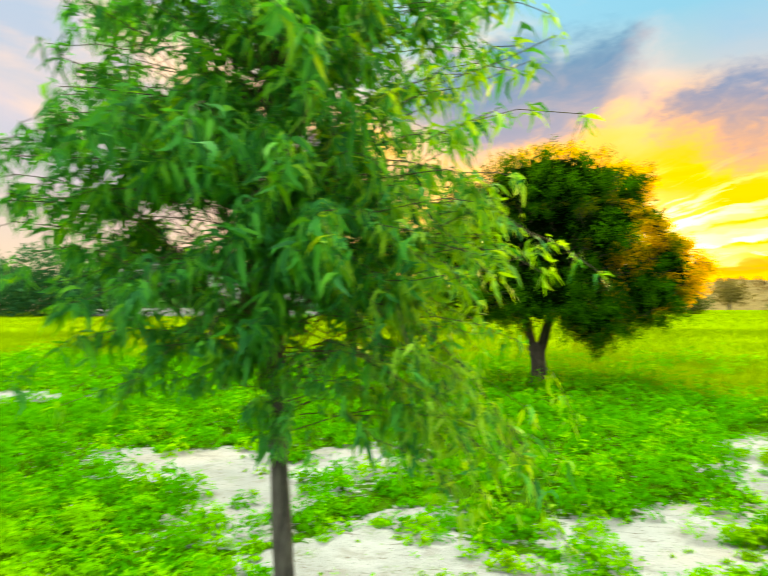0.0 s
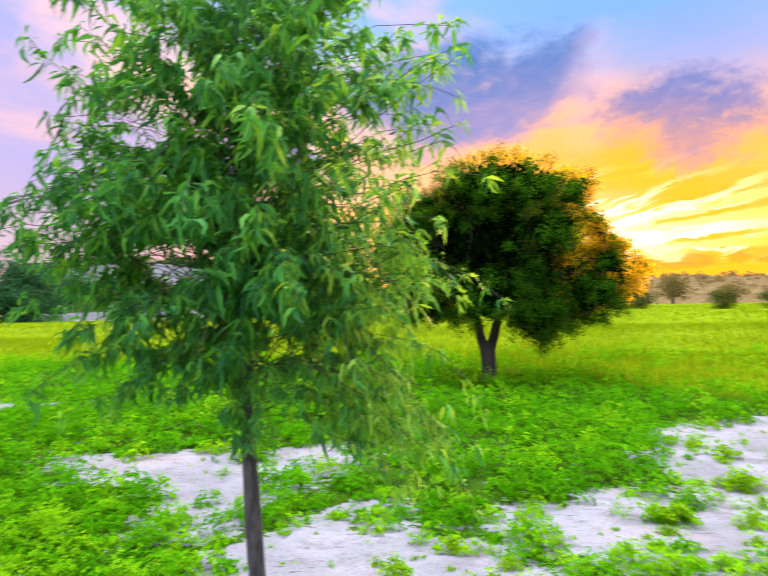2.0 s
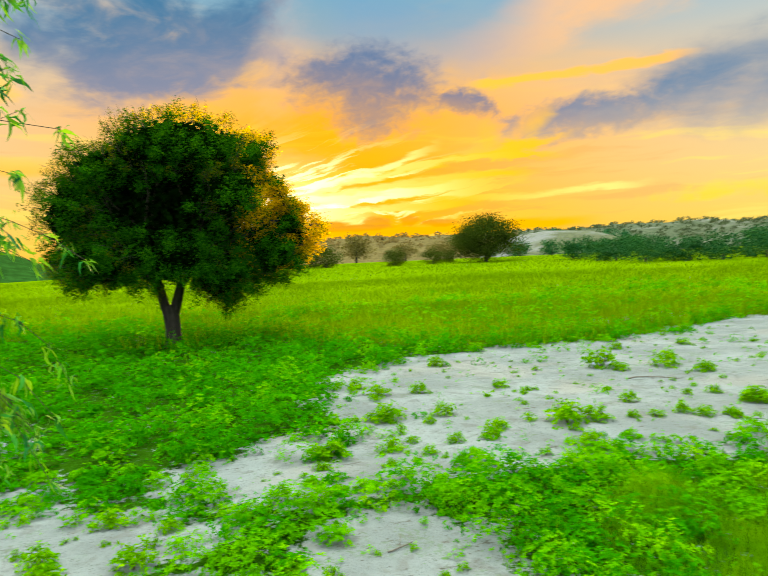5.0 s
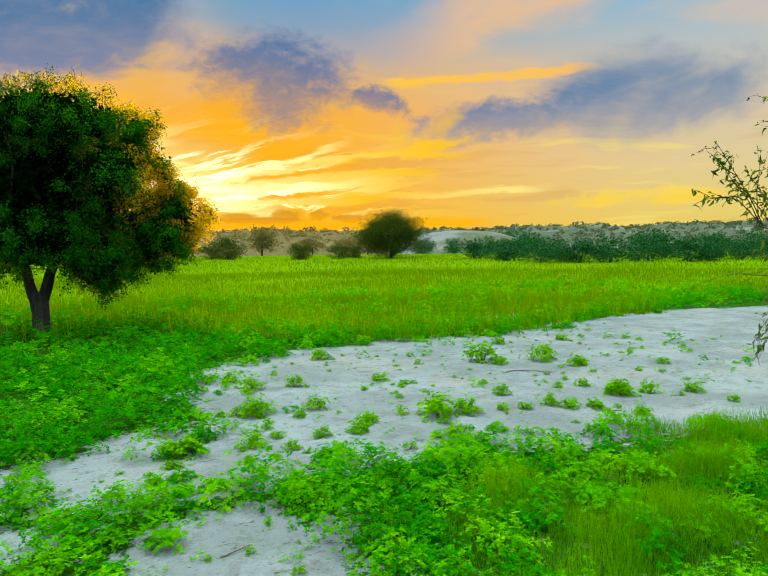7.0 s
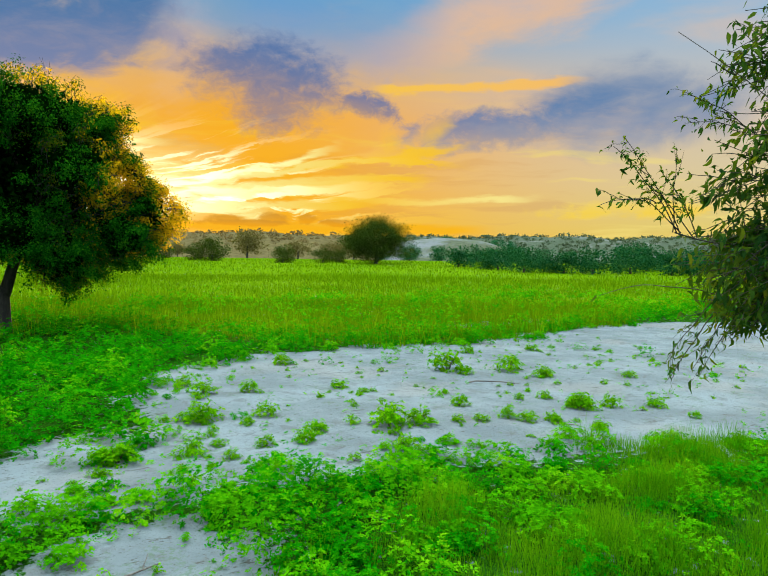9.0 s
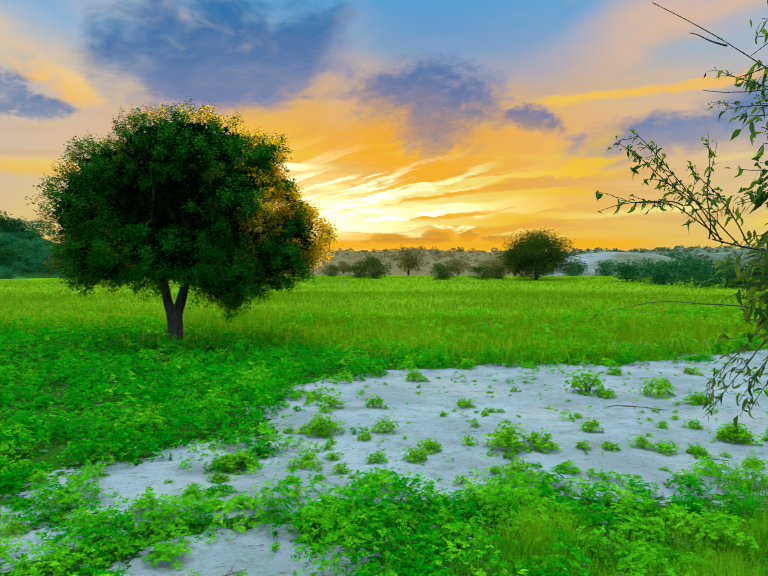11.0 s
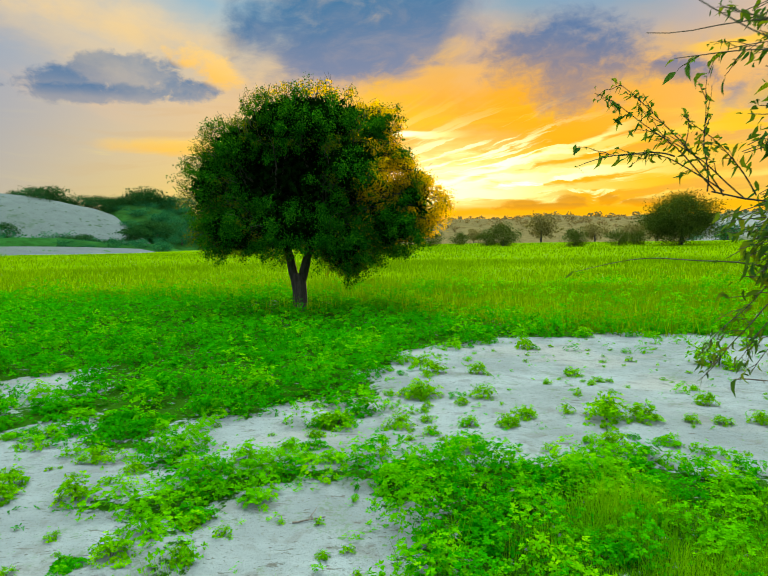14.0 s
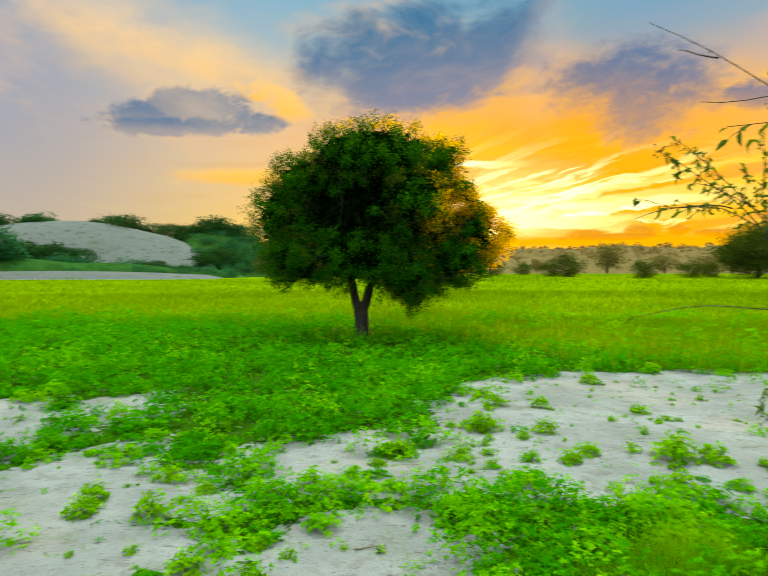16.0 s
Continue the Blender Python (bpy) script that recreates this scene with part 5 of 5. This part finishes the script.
def round_tree(name, seed, w, h, foot, leaf, clumps, per, label, category, mat=None, group=""):
    """A tree or bush at the origin, w wide and h high, its crown beginning at the height foot."""
    r = np.random.default_rng(seed)
    root = new(name)
    part("trunk", mesh_np(name + "_trunk", *tube(bend_line((0, 0, -0.4), (0.1 * w * r.normal() * 0.3, 0, foot + 0.35 * h), 0, 6, r, 0.02), np.linspace(0.035, 0.018, 6) * w + 0.02, 7), BARK_OLD, True), root)
    p = unit(r.normal(size=(clumps, 3)) + [0, 0, 0.15]) * (r.uniform(0.2, 1, clumps) ** 0.4)[:, None]
    lump = 1 + 0.22 * np.sin(3 * np.arctan2(p[:, 1], p[:, 0]) + seed) + 0.12 * r.normal(size=clumps)
    q = p * [0.5 * w, 0.5 * w, 0.5 * (h - foot)] * lump[:, None] * 0.88 + [0, 0, foot + 0.5 * (h - foot)]
    q[:, 2] = np.maximum(q[:, 2], 0.1)
    rep = np.repeat(q, per, 0)
    off = r.normal(size=rep.shape) * [0.075 * w, 0.075 * w, 0.06 * h]
    way = unit(off + r.normal(size=off.shape) * 0.3 * leaf)
    ln = leaf * r.uniform(0.6, 1.4, len(rep))
    part("crown", mesh_np(name + "_crown", *leaf_diamonds(rep + off, way, ln, ln * 0.6, r), mat or SCRUB_LEAF), root)
    return tagged(root, label, category, group)


def polar(az, dist):
    """A place on the ground, by bearing from the walk's middle and distance."""
    x, y = 1.8 + dist * math.sin(radians(az)), -1 + dist * math.cos(radians(az))
    return x, y, float(ground_z(x, y))


def put_far(ob, az, dist, s=1.0, turn=0.0, dz=0.0):
    x, y, z = polar(az, dist)
    return pose(x, y, z + dz, 0, 0, turn) @ Matrix.Diagonal((s, s, s, 1))


def ridge(name, az0, az1, near, deep, profile, mat, label, seed, rough=0.8, steps=120):
    """A hill seen from the field: heights by bearing from profile, rising from near to its crest and falling behind."""
    a = np.linspace(az0, az1, steps)
    top = np.interp(a, [p[0] for p in profile], [p[1] for p in profile])
    s = np.linspace(0, 1, 26)
    ga, gs = np.meshgrid(a, s, indexing="ij")
    d = near + deep * gs
    x, y = 1.8 + d * np.sin(np.radians(ga)), -1 + d * np.cos(np.radians(ga))
    shape = np.sin(np.clip(gs * 1.55, 0, 1) * np.pi / 2) ** 1.3 * np.where(gs > 0.66, 1 - 0.5 * (gs - 0.66) / 0.34, 1)
    z = ground_z(x, y) - 0.6 + top[:, None] * shape + rough * shape * (0.6 * waves(x, y, 0.09, seed) + 0.3 * waves(x, y, 0.3, seed + 1))
    n = len(s)
    i, j = np.meshgrid(np.arange(steps - 1), np.arange(n - 1), indexing="ij")
    quads = np.stack([i * n + j, i * n + j + 1, (i + 1) * n + j + 1, (i + 1) * n + j], -1).reshape(-1, 4)
    ob = new(name, mesh_np(name, np.stack([x, y, z], -1).reshape(-1, 3), quads, mat, True))
    tagged(ob, label, "hill", kind="structure")
    return x, y, z


def build_distance():
    r = random.Random(9)
    ridge("dune_hill", -36, -12.5, 118, 45, [(-36, 9.2), (-30, 11.9), (-26, 12.2), (-22, 11.2), (-19.5, 10.0), (-17, 7.6), (-15, 4.4), (-12.5, 0.6)], DUNE, "pale sand dune with scattered dark bushes", 61, 0.5)
    ridge("green_hill", -20, -4, 122, 60, [(-20, 8.0), (-17.5, 12.8), (-15, 13.0), (-11, 8.8), (-7, 4), (-4, 0.5)], GREEN_HILL, "green overgrown hill beside the dune", 63, 0.8)
    ridge("sand_bank", -36, -14, 99, 12, [(-36, 1.5), (-28, 1.7), (-20, 1.5), (-16, 1.2), (-14, 0.4)], BANK, "low pale sand bank along the field's edge", 69, 0.15, 60)
    ridge("green_foot", -37, -12, 106, 12, [(-37, 3.6), (-30, 3.4), (-26, 2.8), (-22, 3.0), (-19, 2.2), (-15, 2.2), (-12, 0.6)], GREEN_FOOT, "low green overgrown slope at the dune's foot", 73, 0.5, 80)
    back = ridge("far_ridge", -9, 34, 280, 150, [(-9, 7), (5, 12), (13, 14.5), (20, 15), (30, 14.5), (34, 14.7)], RIDGE, "low ridge of sand and scrub on the horizon, haze in its colour", 65, 1.6, 130)
    side = ridge("green_ridge", 31, 82, 276, 150, [(31, 12.5), (34, 14.5), (40, 15), (55, 14.5), (70, 13.5), (82, 12)], GREEN_RIDGE, "grey-green scrubby ridge with patches of pale sand", 66, 1.6, 150)
    ridge("far_dune", 30.5, 44, 225, 80, [(30.5, 1), (33, 8.5), (36, 10.4), (40, 10.0), (42.5, 7), (44, 1)], FAR_SAND, "pale bare sand dune before the ridge", 67, 0.5, 60)
    trees = [round_tree("woodland_tree", 300 + k, 8 + k, 8.5 + 0.5 * k, -1.5, 0.50, 60, 56, "dark green woodland tree at the field's edge", "tree", TEAL_LEAF, group="woodland trees") for k in range(3)]
    bushes = [round_tree("scrub_bush", 320 + k, 4.4 + 0.6 * k, 3.0 + 0.3 * k, -0.5, 0.28, 36, 34, "dense green scrub bush at the field's edge", "bush", group="scrub bushes") for k in range(3)]
    shrubs = [round_tree("dune_shrub", 340 + k, 4.0 + k, 2.6 + 0.5 * k, -0.3, 0.32, 26, 26, "dark rounded shrub on the hill", "shrub", TEAL_LEAF, "hill shrubs") for k in range(3)]

    def scatter(kinds, spots):
        for k, (az, dist, s, dz) in enumerate(spots):
            m = put_far(None, az, dist, s, r.uniform(0, 360), dz)
            if k < len(kinds):
                kinds[k].matrix_basis = m
            else:
                ob = kinds[k % len(kinds)]
                keep, ob.scale = ob.scale.copy(), (1, 1, 1)
                copy_thing(ob, m)
                ob.scale = keep

    scatter(trees, [(-68 + 1.5 * k + r.uniform(-0.5, 0.5), r.uniform(98, 114), r.uniform(0.8, 1.15), 0) for k in range(25)])
    row = [(38.5 + 0.72 * k + r.uniform(-0.4, 0.4), r.uniform(60, 82), r.uniform(0.28, 0.55) if k % 4 else r.uniform(0.6, 0.9), 0) for k in range(46)]
    lone = [round_tree("field_bush", 370 + k, 4.6 + 0.8 * k, 3.2 + 0.2 * k, -0.4, 0.17, 70, 70, "dark olive bush standing in the grass", "bush", DARK_SCRUB, "field bushes") for k in range(2)]
    scatter(lone, [(16, 88, 0.98, 0), (14.6, 90, 0.6, 0), (22.2, 82, 0.70, 0), (25.8, 84, 0.62, 0), (27.4, 88, 0.55, 0), (9.5, 95, 0.7, 0), (12.2, 100, 0.6, 0)])
    row += [(r.uniform(33, 70), r.uniform(100, 190), r.uniform(0.6, 1.2), 0) for k in range(40)]
    scatter(bushes, row)
    dim = [round_tree("hazy_tree", 380 + k, 7.0 + k, 6.0, 0.4, 0.40, 50, 44, "tree before the ridge, coloured pale brown for evening haze", "tree", DIM_LEAF, "hazy trees") for k in range(2)]
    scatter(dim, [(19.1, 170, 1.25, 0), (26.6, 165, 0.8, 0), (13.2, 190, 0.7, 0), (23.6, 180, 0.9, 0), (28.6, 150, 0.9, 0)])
    crowns = [round_tree("crest_bush", 390 + k, 6.6 + 0.8 * k, 3.2 + 0.3 * k, -0.6, 0.30, 60, 64, "dense dark green bush on the dune's crest", "bush", CREST_LEAF, "crest bushes") for k in range(3)]
    scatter(crowns, [(-29.6, 146, 1.1, 9.2), (-25.3, 146, 0.6, 10.2), (-23.2, 146, 1.15, 9.4), (-21.6, 146, 0.8, 8.7), (-32.4, 146, 1.2, 8.6), (-19.4, 146, 0.9, 8.6), (-18.0, 148, 0.8, 9.0), (-15.6, 150, 1.25, 9.6), (-14.0, 150, 0.9, 9.0), (-12.6, 150, 0.8, 7.6),
                     (-28.0, 124, 1.0, 2.6), (-26.3, 123, 0.75, 2.6), (-30.2, 124, 1.2, 2.4), (-33, 124, 1.2, 2.0), (-20.6, 116, 0.62, 0.8), (-18.2, 116, 0.5, 0.6), (-16.4, 124, 0.8, 2.2), (-14.6, 128, 0.9, 2.6)])
    crest = [(-33.5, 146, 1.3, 8.2), (-29.3, 146, 1.3, 9.6), (-28.6, 146, 0.8, 9.8), (-24.0, 146, 1.4, 9.4), (-23.0, 146, 1.0, 9.2), (-20.6, 146, 0.9, 8.3), (-32.0, 146, 1.0, 9.0), (-26.5, 147, 0.5, 10.4), (-19.4, 147, 1.1, 7.4)]
    crest += [(-27.6, 117, 1.7, 0.1), (-26.2, 117, 1.4, 0.1), (-23.6, 117, 0.9, 0.1), (-21.4, 117, 0.8, 0.1), (-31.0, 124, 1.4, 1.2), (-29.4, 123, 1.3, 1.0), (-25.6, 121, 0.8, 0.6), (-22.5, 120, 1.25, 0.2), (-21.0, 120, 0.9, 0.2), (-19.5, 120, 1.0, 0.1), (-24, 120, 0.9, 0.3), (-27.5, 120, 1.0, 0.3), (-33, 121, 1.2, 0.5)]
    crest += [(r.uniform(-34, -16), r.uniform(114, 120), r.uniform(0.35, 0.75), 0.2) for _ in range(24)] + [(r.uniform(-31, -19), 126 + 18 * q, r.uniform(0.12, 0.3), 9.5 * q) for q in [r.uniform(0.1, 0.9) for _ in range(16)]]
    crest += [(r.uniform(-17.5, -10.5), 124 + 30 * q, r.uniform(0.45, 0.9), 11.3 * q) for q in [r.uniform(0.05, 0.95) for _ in range(56)]]
    crest += [(r.uniform(-34, -13), 107 + 9 * q, r.uniform(0.25, 0.60), 1.9 * q - 0.3) for q in [r.uniform(0.1, 0.9) for _ in range(44)]]
    crest += [(r.uniform(8, 72), 382, r.uniform(0.5, 1.1), 12.0) for _ in range(40)]
    crest += [(r.uniform(31, 44), 232 + 50 * q, r.uniform(0.4, 1.0), 9.0 * q) for q in [r.uniform(0.0, 0.95) for _ in range(26)]]
    scatter(shrubs, crest)
    # the scrub that covers the ridges, too far to tell one from the next
    q = np.random.default_rng(91)
    for slope, count, mat, label in ((back, 650, HAZY_LEAF, "scrub covering the ridge, coloured pale brown for haze"), (side, 1000, GREY_LEAF, "grey-green scrub covering the distant ridge")):
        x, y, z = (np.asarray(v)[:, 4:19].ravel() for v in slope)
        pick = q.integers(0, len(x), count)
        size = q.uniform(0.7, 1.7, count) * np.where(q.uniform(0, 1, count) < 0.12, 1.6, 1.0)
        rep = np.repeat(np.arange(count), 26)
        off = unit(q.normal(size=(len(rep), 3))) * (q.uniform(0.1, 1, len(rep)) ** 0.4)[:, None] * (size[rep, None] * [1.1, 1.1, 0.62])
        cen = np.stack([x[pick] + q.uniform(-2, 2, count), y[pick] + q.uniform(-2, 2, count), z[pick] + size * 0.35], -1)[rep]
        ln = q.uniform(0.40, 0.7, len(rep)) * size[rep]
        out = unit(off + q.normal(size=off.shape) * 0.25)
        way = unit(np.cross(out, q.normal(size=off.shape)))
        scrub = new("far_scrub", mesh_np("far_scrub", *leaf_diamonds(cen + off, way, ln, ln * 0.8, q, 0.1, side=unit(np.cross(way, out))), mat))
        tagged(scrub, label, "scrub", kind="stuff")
    mid = round_tree("lone_tree", 360, 8.6, 6.0, 0.3, 0.17, 170, 190, "wide dark green tree standing at the far edge of the field", "tree", DARK_SCRUB)
    mid.matrix_basis = put_far(None, 30.6, 84, 1.0)
    small = round_tree("edge_tree", 361, 7.0, 6.0, 1.6, 0.32, 60, 60, "olive-green tree with a visible trunk at the field's edge", "tree")
    small.matrix_basis = put_far(None, -46.5, 92, 1.0)


build_distance()
